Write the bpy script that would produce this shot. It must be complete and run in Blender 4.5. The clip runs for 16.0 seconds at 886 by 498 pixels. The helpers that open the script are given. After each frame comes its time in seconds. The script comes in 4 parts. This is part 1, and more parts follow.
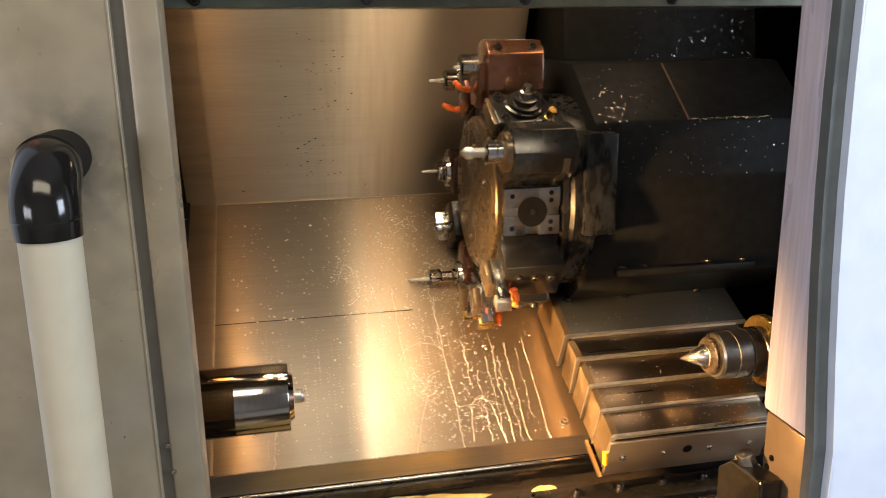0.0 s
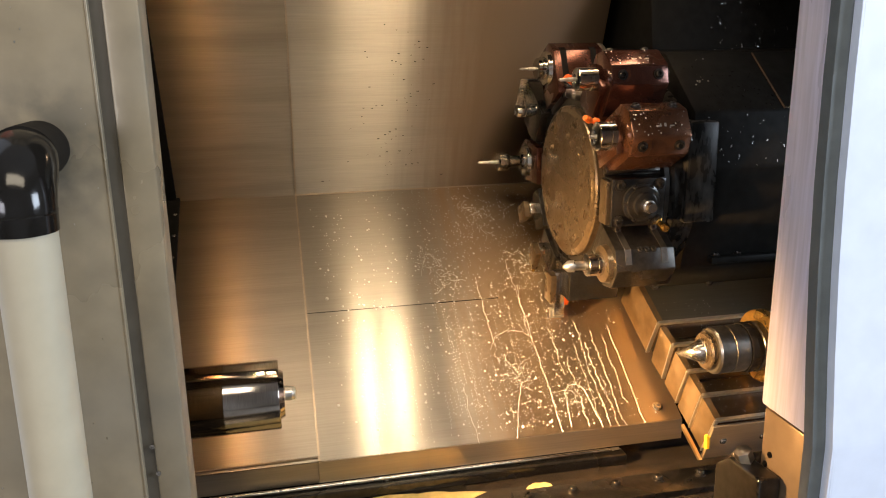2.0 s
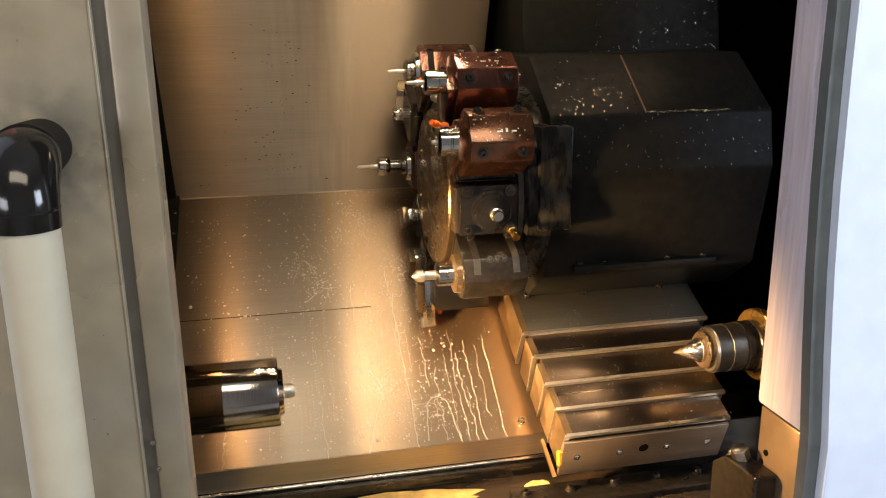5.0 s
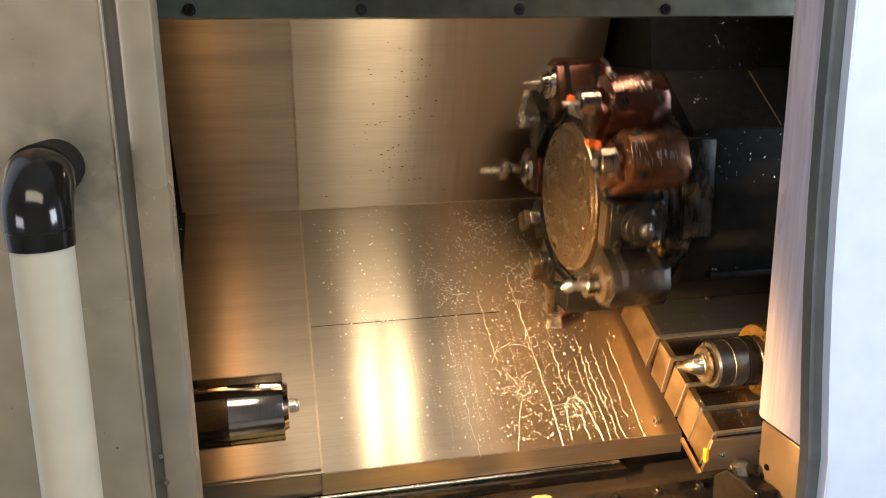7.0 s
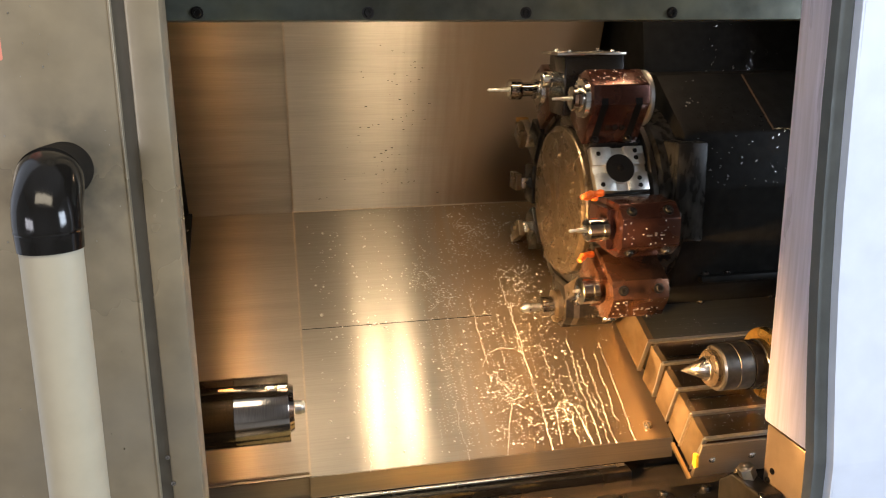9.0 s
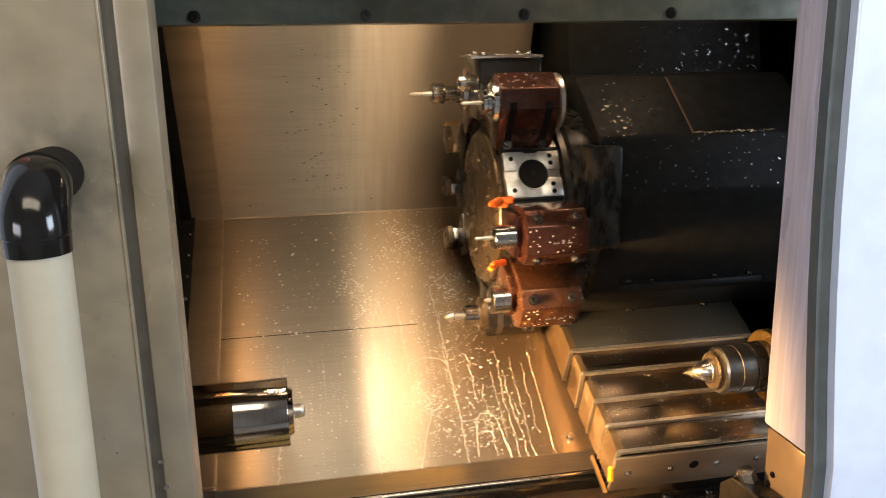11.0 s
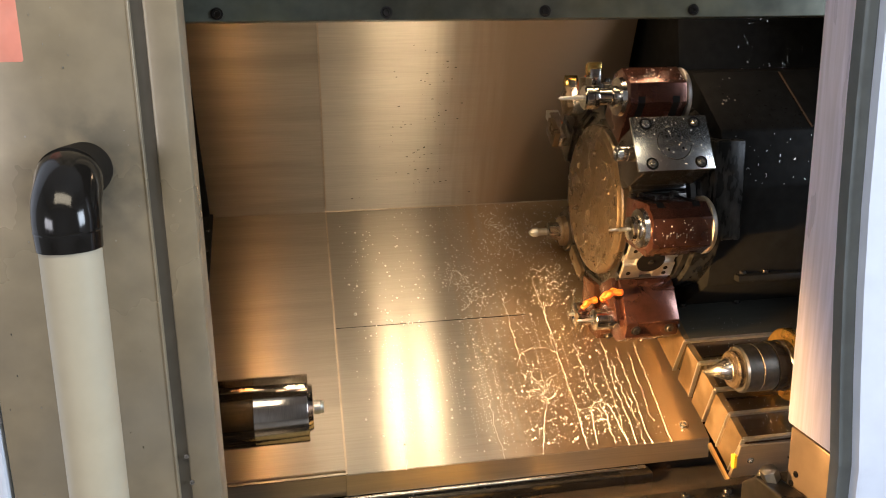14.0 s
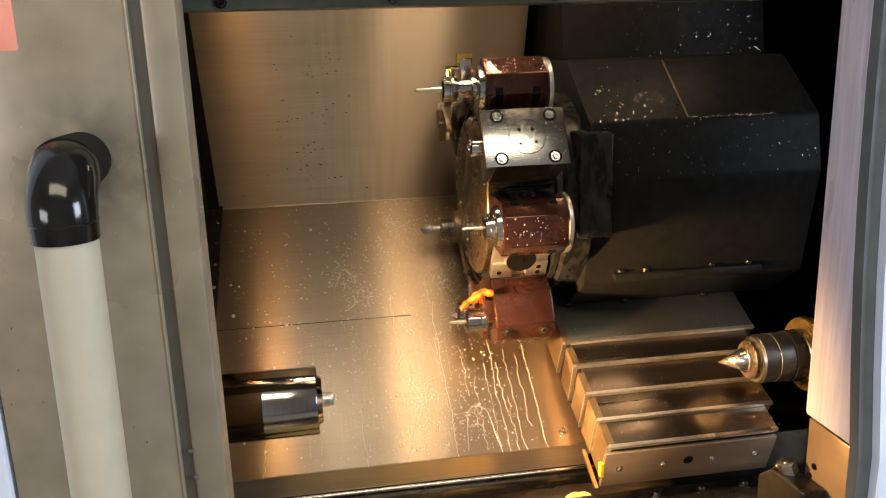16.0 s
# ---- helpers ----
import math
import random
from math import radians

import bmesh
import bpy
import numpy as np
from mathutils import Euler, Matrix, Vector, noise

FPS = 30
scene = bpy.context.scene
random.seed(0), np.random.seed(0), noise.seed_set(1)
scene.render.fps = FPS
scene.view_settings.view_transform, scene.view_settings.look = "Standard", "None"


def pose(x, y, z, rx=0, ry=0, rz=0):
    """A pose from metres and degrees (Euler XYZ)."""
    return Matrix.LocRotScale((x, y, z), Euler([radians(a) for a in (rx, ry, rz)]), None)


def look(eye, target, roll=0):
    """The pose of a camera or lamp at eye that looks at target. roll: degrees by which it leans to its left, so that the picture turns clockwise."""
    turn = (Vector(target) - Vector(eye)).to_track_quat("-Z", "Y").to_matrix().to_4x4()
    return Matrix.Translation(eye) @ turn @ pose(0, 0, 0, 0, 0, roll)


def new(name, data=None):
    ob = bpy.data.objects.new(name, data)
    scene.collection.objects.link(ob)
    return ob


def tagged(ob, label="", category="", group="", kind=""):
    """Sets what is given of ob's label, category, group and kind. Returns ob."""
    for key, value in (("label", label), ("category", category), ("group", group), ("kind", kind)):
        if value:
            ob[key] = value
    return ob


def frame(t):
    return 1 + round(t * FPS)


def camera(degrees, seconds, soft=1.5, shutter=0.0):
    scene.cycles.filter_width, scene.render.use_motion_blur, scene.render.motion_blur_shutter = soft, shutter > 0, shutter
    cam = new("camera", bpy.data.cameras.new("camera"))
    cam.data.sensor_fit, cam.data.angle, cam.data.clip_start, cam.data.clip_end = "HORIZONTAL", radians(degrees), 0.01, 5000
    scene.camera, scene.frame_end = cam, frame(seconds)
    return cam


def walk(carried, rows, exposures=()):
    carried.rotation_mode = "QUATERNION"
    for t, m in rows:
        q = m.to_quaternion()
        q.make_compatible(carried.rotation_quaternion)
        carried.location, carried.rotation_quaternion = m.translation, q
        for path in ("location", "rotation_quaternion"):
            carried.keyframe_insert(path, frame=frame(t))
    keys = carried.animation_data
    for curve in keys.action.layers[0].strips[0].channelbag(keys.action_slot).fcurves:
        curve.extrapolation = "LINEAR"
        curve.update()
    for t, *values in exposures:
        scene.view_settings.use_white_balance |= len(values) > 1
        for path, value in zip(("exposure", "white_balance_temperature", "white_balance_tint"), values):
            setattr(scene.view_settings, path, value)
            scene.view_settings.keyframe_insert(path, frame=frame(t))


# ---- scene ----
cam = camera(58.7, 16.0, soft=1.05, shutter=0.5)
PATH = [
    (0, (-0.359, -1.212, 1.595), (0.028, 0.688, 1.103), -0.8),
    (0.5, (-0.358, -1.213, 1.594), (0.03, 0.688, 1.107), -0.8),
    (1, (-0.359, -1.209, 1.591), (0.034, 0.69, 1.101), -0.9),
    (1.5, (-0.354, -1.201, 1.588), (0.042, 0.696, 1.094), -1.0),
    (2, (-0.351, -1.193, 1.589), (0.047, 0.701, 1.085), -0.9),
    (2.5, (-0.352, -1.191, 1.589), (0.046, 0.702, 1.082), -0.8),
    (3, (-0.35, -1.189, 1.585), (0.049, 0.704, 1.077), -0.8),
    (3.5, (-0.35, -1.189, 1.583), (0.049, 0.704, 1.073), -0.8),
    (4, (-0.35, -1.188, 1.584), (0.051, 0.703, 1.069), -0.7),
    (6.3, (-0.356, -1.215, 1.595), (0.043, 0.686, 1.117), -0.9),
    (6.5, (-0.354, -1.214, 1.595), (0.043, 0.688, 1.122), -0.9),
    (7, (-0.356, -1.213, 1.595), (0.04, 0.69, 1.126), -0.8),
    (7.5, (-0.355, -1.214, 1.597), (0.034, 0.692, 1.131), -0.8),
    (8, (-0.354, -1.212, 1.596), (0.032, 0.695, 1.131), -0.7),
    (8.5, (-0.356, -1.213, 1.595), (0.029, 0.694, 1.13), -0.7),
    (9, (-0.357, -1.215, 1.597), (0.026, 0.692, 1.132), -0.7),
    (11.5, (-0.337, -1.215, 1.596), (0.015, 0.7, 1.139), -1.2),
    (12, (-0.337, -1.218, 1.597), (0.01, 0.698, 1.14), -1.2),
    (12.5, (-0.343, -1.217, 1.594), (0.002, 0.699, 1.136), -1.1),
    (13, (-0.347, -1.215, 1.597), (-0.008, 0.702, 1.138), -1.0),
    (13.5, (-0.35, -1.214, 1.596), (-0.017, 0.704, 1.137), -1.1),
    (14, (-0.353, -1.212, 1.595), (-0.022, 0.706, 1.132), -1.1),
    (14.5, (-0.353, -1.206, 1.592), (-0.022, 0.71, 1.125), -1.0),
    (15, (-0.356, -1.202, 1.591), (-0.032, 0.714, 1.12), -1.0),
    (15.5, (-0.355, -1.199, 1.593), (-0.04, 0.717, 1.115), -1.1),
    (16, (-0.342, -1.196, 1.589), (-0.049, 0.722, 1.105), -1.8),
]
walk(cam, [(t, look(eye, target, roll)) for t, eye, target, roll in PATH])

# ---- world and lights ----
world = bpy.data.worlds.new("workshop_air")
scene.world = world
world.use_nodes = True
world.node_tree.nodes["Background"].inputs[0].default_value = (0.92, 0.93, 0.95, 1)
world.node_tree.nodes["Background"].inputs[1].default_value = 0.12


def area_lamp(name, eye, target, sx, sy, watts, colour):
    d = bpy.data.lights.new(name, "AREA")
    d.shape, d.size, d.size_y, d.energy, d.color = "RECTANGLE", sx, sy, watts, colour
    ob = new(name, d)
    ob.matrix_world = look(eye, target)
    return ob


for lamp_x in (-0.125, -0.030):
    area_lamp("machine_work_lamp", (lamp_x, 0.17, 1.80), (lamp_x, 0.36, 0.9), 0.014, 0.22, 1.15, (1.0, 0.76, 0.48))
area_lamp("machine_work_lamp", (-0.515, 0.17, 1.80), (-0.515, 0.34, 0.9), 0.012, 0.20, 0.40, (1.0, 0.48, 0.16))
# Two added fill lights over the covers; no such lamps are known there.
area_lamp("overhead_fill_light", (-0.32, 0.11, 1.86), (-0.28, 0.20, 0.9), 0.42, 0.05, 0.9, (1.0, 0.74, 0.48))
area_lamp("overhead_fill_light", (0.24, 0.11, 1.86), (0.20, 0.18, 0.9), 0.46, 0.05, 1.5, (1.0, 0.68, 0.42))
lamp = area_lamp("side_work_lamp", (-0.57, -0.10, 1.19), (0.36, 0.05, 0.985), 0.06, 0.12, 12.0, (1.0, 0.56, 0.22))
lamp.data.spread = radians(68)
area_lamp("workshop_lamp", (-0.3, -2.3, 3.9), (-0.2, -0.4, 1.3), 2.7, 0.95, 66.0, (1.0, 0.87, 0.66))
area_lamp("workshop_window", (3.0, -2.2, 2.2), (0.3, -0.4, 1.3), 1.4, 1.4, 132.0, (0.74, 0.85, 1.0))
# Added light from the left to brighten the column face; no window known.
area_lamp("side_fill_light", (-3.4, -3.3, 1.9), (0.2, -0.4, 1.3), 1.8, 0.9, 56.0, (0.92, 0.91, 1.0))

# ---- materials ----


def mat(name, base, rough=0.5, metal=0.0, grain=60.0, vary=0.25, bump=0.1, stretch=(1, 1, 1), stain=None, coat=0.0,
        rough_vary=0.12, stain_scale=5.0, stain_amount=0.6, emit=0.0, distance=0.001, spec=0.5, stain_stretch=(1, 1, 1)):
    m = bpy.data.materials.new(name)
    m.use_nodes = True
    nt = m.node_tree
    n, li = nt.nodes, nt.links
    b = n["Principled BSDF"]
    b.inputs["Metallic"].default_value = metal
    b.inputs["Specular IOR Level"].default_value = spec
    b.inputs["Coat Weight"].default_value = coat
    b.inputs["Coat Roughness"].default_value = 0.12
    tc = n.new("ShaderNodeTexCoord")
    mp = n.new("ShaderNodeMapping")
    mp.inputs["Scale"].default_value = stretch
    li.new(tc.outputs["Object"], mp.inputs["Vector"])
    fine = n.new("ShaderNodeTexNoise")
    fine.inputs["Scale"].default_value = grain
    fine.inputs["Detail"].default_value = 6
    li.new(mp.outputs[0], fine.inputs["Vector"])
    wide = n.new("ShaderNodeTexNoise")
    wide.inputs["Scale"].default_value = stain_scale
    wide.inputs["Detail"].default_value = 5
    mp2 = n.new("ShaderNodeMapping")
    mp2.inputs["Scale"].default_value = stain_stretch
    li.new(tc.outputs["Object"], mp2.inputs["Vector"])
    li.new(mp2.outputs[0], wide.inputs["Vector"])
    ramp = n.new("ShaderNodeValToRGB")
    lo = tuple(c * (1 - vary) for c in base)
    hi = tuple(min(1.0, c * (1 + vary)) for c in base)
    ramp.color_ramp.elements[0].color, ramp.color_ramp.elements[0].position = (*lo, 1), 0.3
    ramp.color_ramp.elements[1].color, ramp.color_ramp.elements[1].position = (*hi, 1), 0.7
    li.new(fine.outputs[0], ramp.inputs[0])
    mix = n.new("ShaderNodeMix")
    mix.data_type = "RGBA"
    mix.inputs["B"].default_value = (*(stain or tuple(c * 0.55 for c in base)), 1)
    r2 = n.new("ShaderNodeMapRange")
    r2.inputs[1].default_value, r2.inputs[2].default_value = 0.45, 0.75
    r2.inputs[3].default_value, r2.inputs[4].default_value = 0.0, stain_amount
    li.new(wide.outputs[0], r2.inputs[0])
    li.new(r2.outputs[0], mix.inputs["Factor"])
    li.new(ramp.outputs[0], mix.inputs["A"])
    li.new(mix.outputs["Result"], b.inputs["Base Color"])
    r3 = n.new("ShaderNodeMapRange")
    r3.inputs[1].default_value, r3.inputs[2].default_value = 0.3, 0.7
    r3.inputs[3].default_value, r3.inputs[4].default_value = max(0.03, rough - rough_vary), min(1, rough + rough_vary)
    li.new(wide.outputs[0], r3.inputs[0])
    li.new(r3.outputs[0], b.inputs["Roughness"])
    if bump:
        bp = n.new("ShaderNodeBump")
        bp.inputs["Strength"].default_value = bump
        bp.inputs["Distance"].default_value = distance
        li.new(fine.outputs[0], bp.inputs["Height"])
        li.new(bp.outputs[0], b.inputs["Normal"])
    if emit:
        b.inputs["Emission Color"].default_value = (*base, 1)
        b.inputs["Emission Strength"].default_value = emit
    return m


def brushed(name, base, rough, aniso, stain_amount=0.35, rough_vary=0.03):
    m = mat(name, base, rough, 1.0, grain=40, vary=0.06, bump=0.07, stretch=(0.25, 9, 9), stain=tuple(c * 0.6 for c in base),
            stain_amount=stain_amount, stain_scale=3.0, rough_vary=rough_vary, distance=0.0004, stain_stretch=(0.7, 8, 8))
    n, li = m.node_tree.nodes, m.node_tree.links
    for node in n:
        if node.bl_idname == "ShaderNodeTexNoise" and node.inputs["Scale"].default_value == 3.0:
            node.inputs["Detail"].default_value = 1.5
    tg = n.new("ShaderNodeTangent")
    tg.direction_type, tg.axis = "RADIAL", "X"
    b = n["Principled BSDF"]
    b.inputs["Anisotropic"].default_value = aniso
    li.new(tg.outputs[0], b.inputs["Tangent"])
    return m


STEEL_SHEET = brushed("brushed_stainless", (0.42, 0.385, 0.335), 0.28, 0.90, 0.10, 0.0)
WALL_SHEET = brushed("brushed_wall_stainless", (0.58, 0.54, 0.47), 0.56, 0.97, 0.22)
STEEL_UNDER = brushed("worn_stainless", (0.46, 0.41, 0.345), 0.31, 0.88, 0.30, 0.0)
WALL_UNDER = brushed("worn_wall_stainless", (0.50, 0.45, 0.37), 0.54, 0.97, 0.55, 0.03)


def filmed(m, x0, x1, base, metal, rough):
    """Dried coolant film that dulls a sheet from x0 to x1 on, in runs down the slope."""
    n, li = m.node_tree.nodes, m.node_tree.links
    b = n["Principled BSDF"]
    tc = n.new("ShaderNodeTexCoord")
    xyz = n.new("ShaderNodeSeparateXYZ")
    li.new(tc.outputs["Object"], xyz.inputs[0])
    mp = n.new("ShaderNodeMapping")
    mp.inputs["Scale"].default_value = (60, 4, 4)
    li.new(tc.outputs["Object"], mp.inputs["Vector"])
    runs = n.new("ShaderNodeTexNoise")
    runs.inputs["Scale"].default_value, runs.inputs["Detail"].default_value = 1.0, 5
    li.new(mp.outputs[0], runs.inputs["Vector"])
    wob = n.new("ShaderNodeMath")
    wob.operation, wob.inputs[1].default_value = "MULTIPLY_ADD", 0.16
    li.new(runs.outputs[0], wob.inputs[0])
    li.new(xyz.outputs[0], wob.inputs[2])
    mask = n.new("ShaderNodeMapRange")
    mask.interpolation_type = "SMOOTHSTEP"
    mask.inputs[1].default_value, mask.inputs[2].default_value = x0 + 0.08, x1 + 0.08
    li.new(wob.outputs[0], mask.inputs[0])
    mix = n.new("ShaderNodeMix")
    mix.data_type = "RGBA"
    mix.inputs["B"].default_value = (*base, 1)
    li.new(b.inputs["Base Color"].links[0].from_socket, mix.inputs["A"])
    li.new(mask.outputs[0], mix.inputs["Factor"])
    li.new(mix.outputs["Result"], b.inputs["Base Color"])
    dull = n.new("ShaderNodeMix")
    dull.inputs["B"].default_value = rough
    li.new(b.inputs["Roughness"].links[0].from_socket, dull.inputs["A"])
    li.new(mask.outputs[0], dull.inputs["Factor"])
    li.new(dull.outputs["Result"], b.inputs["Roughness"])
    met = n.new("ShaderNodeMapRange")
    met.inputs[3].default_value, met.inputs[4].default_value = 1.0, metal
    li.new(mask.outputs[0], met.inputs[0])
    li.new(met.outputs[0], b.inputs["Metallic"])


filmed(STEEL_SHEET, -0.08, 0.10, (0.42, 0.32, 0.215), 0.86, 0.36)
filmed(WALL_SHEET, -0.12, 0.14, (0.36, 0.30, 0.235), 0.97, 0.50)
STEEL_LIP = brushed("lip_stainless", (0.58, 0.49, 0.38), 0.46, 0.2, 0.5)
COVER_STEEL = brushed("way_cover_steel", (0.21, 0.16, 0.115), 0.30, 0.6, 0.4)
COVER_GREY = brushed("grey_way_cover_steel", (0.215, 0.21, 0.175), 0.40, 0.3, 0.35)
STEEL = mat("machined_steel", (0.55, 0.53, 0.50), 0.24, 1.0, 120, 0.15, 0.06, stain_amount=0.35)
BRIGHT = mat("ground_steel", (0.74, 0.725, 0.69), 0.37, 1.0, 150, 0.10, 0.06, stain_amount=0.25)
TURNED = mat("turned_bar", (0.42, 0.38, 0.34), 0.13, 1.0, 90, 0.15, 0.02, stretch=(12, 0.6, 0.6), stain_amount=0.3, rough_vary=0.04)
TURNED_GOLD = mat("turned_bar_tinted", (0.38, 0.31, 0.23), 0.13, 1.0, 90, 0.2, 0.03, stretch=(14, 0.6, 0.6), stain_amount=0.3, rough_vary=0.05)
DARK_STEEL = mat("oiled_dark_steel", (0.085, 0.08, 0.074), 0.28, 0.9, 80, 0.3, 0.08, stain_amount=0.6)
BLACK_BLOCK = mat("blackened_steel", (0.013, 0.0125, 0.012), 0.20, 0.2, 90, 0.3, 0.08)
BLACK_PAINT = mat("oily_black_paint", (0.0075, 0.0078, 0.0075), 0.52, 0.0, 50, 0.35, 0.10, stain=(0.012, 0.012, 0.011), rough_vary=0.10, spec=0.07)
WET_PAINT = mat("wet_black_paint", (0.008, 0.0082, 0.008), 0.30, 0.0, 70, 0.3, 0.15, stretch=(1, 1, 0.2), stain=(0.040, 0.040, 0.037), stain_scale=85, stain_stretch=(1, 1, 0.35), stain_amount=0.8, spec=0.15)
RUST = mat("rusty_edge", (0.085, 0.050, 0.025), 0.6, 0.2, 90, 0.35, 0.3, stain=(0.05, 0.03, 0.018), stain_scale=30)
CRUD = mat("pale_dried_crud", (0.30, 0.27, 0.20), 0.6, 0.0, 90, 0.4, 0.4)
BLACK_PLASTIC = mat("glossy_black_plastic", (0.011, 0.010, 0.009), 0.09, 0.0, 300, 0.2, 0.03, rough_vary=0.05, spec=0.45)
DULL_BLACK = mat("dull_black_plastic", (0.014, 0.012, 0.010), 0.62, 0.0, 200, 0.2, 0.05, spec=0.12)
BROWN = mat("browned_holder_steel", (0.170, 0.076, 0.040), 0.24, 0.8, 70, 0.25, 0.10, stain=(0.07, 0.032, 0.022), stain_scale=18, coat=0.3)
BROWN_DARK = mat("dark_browned_steel", (0.098, 0.038, 0.026), 0.23, 0.75, 70, 0.25, 0.10, stain=(0.04, 0.02, 0.015), stain_scale=18, coat=0.3)
DISC = mat("oil_filmed_disc_steel", (0.185, 0.14, 0.09), 0.30, 0.85, 140, 0.18, 0.16, stain=(0.14, 0.10, 0.06), stain_scale=22)
ORANGE = mat("orange_plastic", (0.90, 0.17, 0.02), 0.38, 0.0, 90, 0.12, 0.05, stain_amount=0.2)
YELLOW = mat("yellow_plastic", (0.85, 0.50, 0.03), 0.35, 0.0, 90, 0.12, 0.05, stain_amount=0.2)
GREY_FACE = mat("oily_ground_steel", (0.30, 0.285, 0.26), 0.30, 1.0, 90, 0.2, 0.08, stain_amount=0.5, stain_scale=12)
BRASS = mat("brass", (0.75, 0.50, 0.15), 0.25, 1.0, 100, 0.15, 0.05)
DOOR_PAINT = mat("grey_door_paint", (0.305, 0.252, 0.170), 0.36, 0.25, 26, 0.14, 0.14, stain=(0.19, 0.175, 0.145), stain_scale=6.0, rough_vary=0.17)
DOOR_SEAL = mat("grey_seal_paint", (0.095, 0.085, 0.068), 0.45, 0.1, 40, 0.15, 0.1)
CREAM = mat("cream_tube_paint", (0.50, 0.45, 0.335), 0.34, 0.0, 40, 0.06, 0.04, stain=(0.38, 0.36, 0.29), stain_amount=0.35)
LAVENDER = mat("pale_lilac_paint", (0.71, 0.68, 0.82), 0.34, 0.1, 30, 0.13, 0.07, stretch=(6, 6, 0.25), stain=(0.48, 0.44, 0.46), stain_amount=0.5, stain_scale=9, stain_stretch=(4, 4, 0.6))
WHITE_BLUE = mat("white_sheet_paint", (0.68, 0.76, 0.92), 0.42, 0.0, 30, 0.04, 0.03, stain=(0.70, 0.73, 0.78), stain_amount=0.3)
GASKET = mat("blue_grey_gasket", (0.115, 0.135, 0.145), 0.5, 0.0, 40, 0.15, 0.05)
STRIP_PAINT = mat("green_grey_strip_paint", (0.17, 0.18, 0.14), 0.40, 0.3, 30, 0.25, 0.1, stain=(0.28, 0.26, 0.14), stain_scale=9)
TRAY = mat("wet_dark_tray_steel", (0.075, 0.065, 0.055), 0.20, 0.7, 30, 0.4, 0.15, stain=(0.16, 0.11, 0.06), stain_scale=7)
SLUDGE = mat("dried_yellow_coolant", (0.62, 0.50, 0.22), 0.55, 0.0, 60, 0.2, 0.6, stain=(0.45, 0.34, 0.13), stain_scale=20, distance=0.003)
COOLANT = mat("coolant_film", (0.92, 0.90, 0.84), 0.10, 0.0, 60, 0.08, 0.0)
CHIP = mat("metal_chips", (0.45, 0.43, 0.40), 0.25, 1.0, 60, 0.2, 0.05)
CONCRETE = mat("workshop_concrete", (0.30, 0.29, 0.28), 0.7, 0.0, 20, 0.2, 0.2)
PLASTER = mat("workshop_plaster", (0.62, 0.62, 0.62), 0.8, 0.0, 20, 0.06, 0.1)
# Colour of a pinkish reflection that is painted onto the door.
PINK = mat("pink_glare_film", (0.80, 0.30, 0.22), 0.25, 0.0, 30, 0.1, 0.02, stain=(0.85, 0.50, 0.42), stain_scale=12)
POLISHED = mat("polished_cap_steel", (0.70, 0.69, 0.66), 0.25, 1.0, 130, 0.08, 0.05, stain_amount=0.3, rough_vary=0.05)
# Near-black for the shade in holes, put on flat discs; also for screws.
HOLE = mat("hole_shade_and_screw_black", (0.006, 0.0055, 0.005), 0.6, 0.0, 60, 0.2, 0.0, spec=0.1)
# Side steel tinted gold: warm lamp light is put into its colour.
SIDE_STEEL = mat("gold_lit_side_steel", (0.36, 0.26, 0.145), 0.44, 1.0, 60, 0.12, 0.08, stain=(0.42, 0.34, 0.24), stain_scale=16)



def darken_round(m, centre, r0, r1, colour, amount):
    """Darkens a painted sheet in blotches round a place, fading outwards."""
    n, li = m.node_tree.nodes, m.node_tree.links
    b = n["Principled BSDF"]
    src = b.inputs["Base Color"].links[0].from_socket
    tc = n.new("ShaderNodeTexCoord")
    blot = n.new("ShaderNodeTexNoise")
    blot.inputs["Scale"].default_value, blot.inputs["Detail"].default_value = 38, 6
    li.new(tc.outputs["Object"], blot.inputs["Vector"])
    far = n.new("ShaderNodeVectorMath")
    far.operation = "DISTANCE"
    far.inputs[1].default_value = centre
    li.new(tc.outputs["Object"], far.inputs[0])
    ring = n.new("ShaderNodeMapRange")
    ring.inputs[1].default_value, ring.inputs[2].default_value = r0, r1
    ring.inputs[3].default_value, ring.inputs[4].default_value = amount, 0.0
    li.new(far.outputs["Value"], ring.inputs[0])
    mul = n.new("ShaderNodeMath")
    mul.operation = "MULTIPLY"
    li.new(ring.outputs[0], mul.inputs[0])
    up = n.new("ShaderNodeMapRange")
    up.inputs[1].default_value, up.inputs[2].default_value = 0.3, 0.6
    li.new(blot.outputs[0], up.inputs[0])
    li.new(up.outputs[0], mul.inputs[1])
    mix = n.new("ShaderNodeMix")
    mix.data_type = "RGBA"
    mix.inputs["B"].default_value = (*colour, 1)
    li.new(mul.outputs[0], mix.inputs["Factor"])
    li.new(src, mix.inputs["A"])
    li.new(mix.outputs["Result"], b.inputs["Base Color"])


darken_round(DOOR_PAINT, (-0.545, -0.457, 1.500), 0.030, 0.085, (0.12, 0.11, 0.09), 0.75)

# ---- mesh helpers ----


def part(name, bm, material, parent=None, label="", kind=""):
    bmesh.ops.recalc_face_normals(bm, faces=bm.faces)
    me = bpy.data.meshes.new(name)
    bm.to_mesh(me)
    bm.free()
    me.materials.append(material)
    ob = new(name, me)
    if parent is not None:
        ob.parent = parent
    return tagged(ob, label, kind=kind)


def empty(name, label, category, group="", kind=""):
    return tagged(new(name), label, category, group, kind)


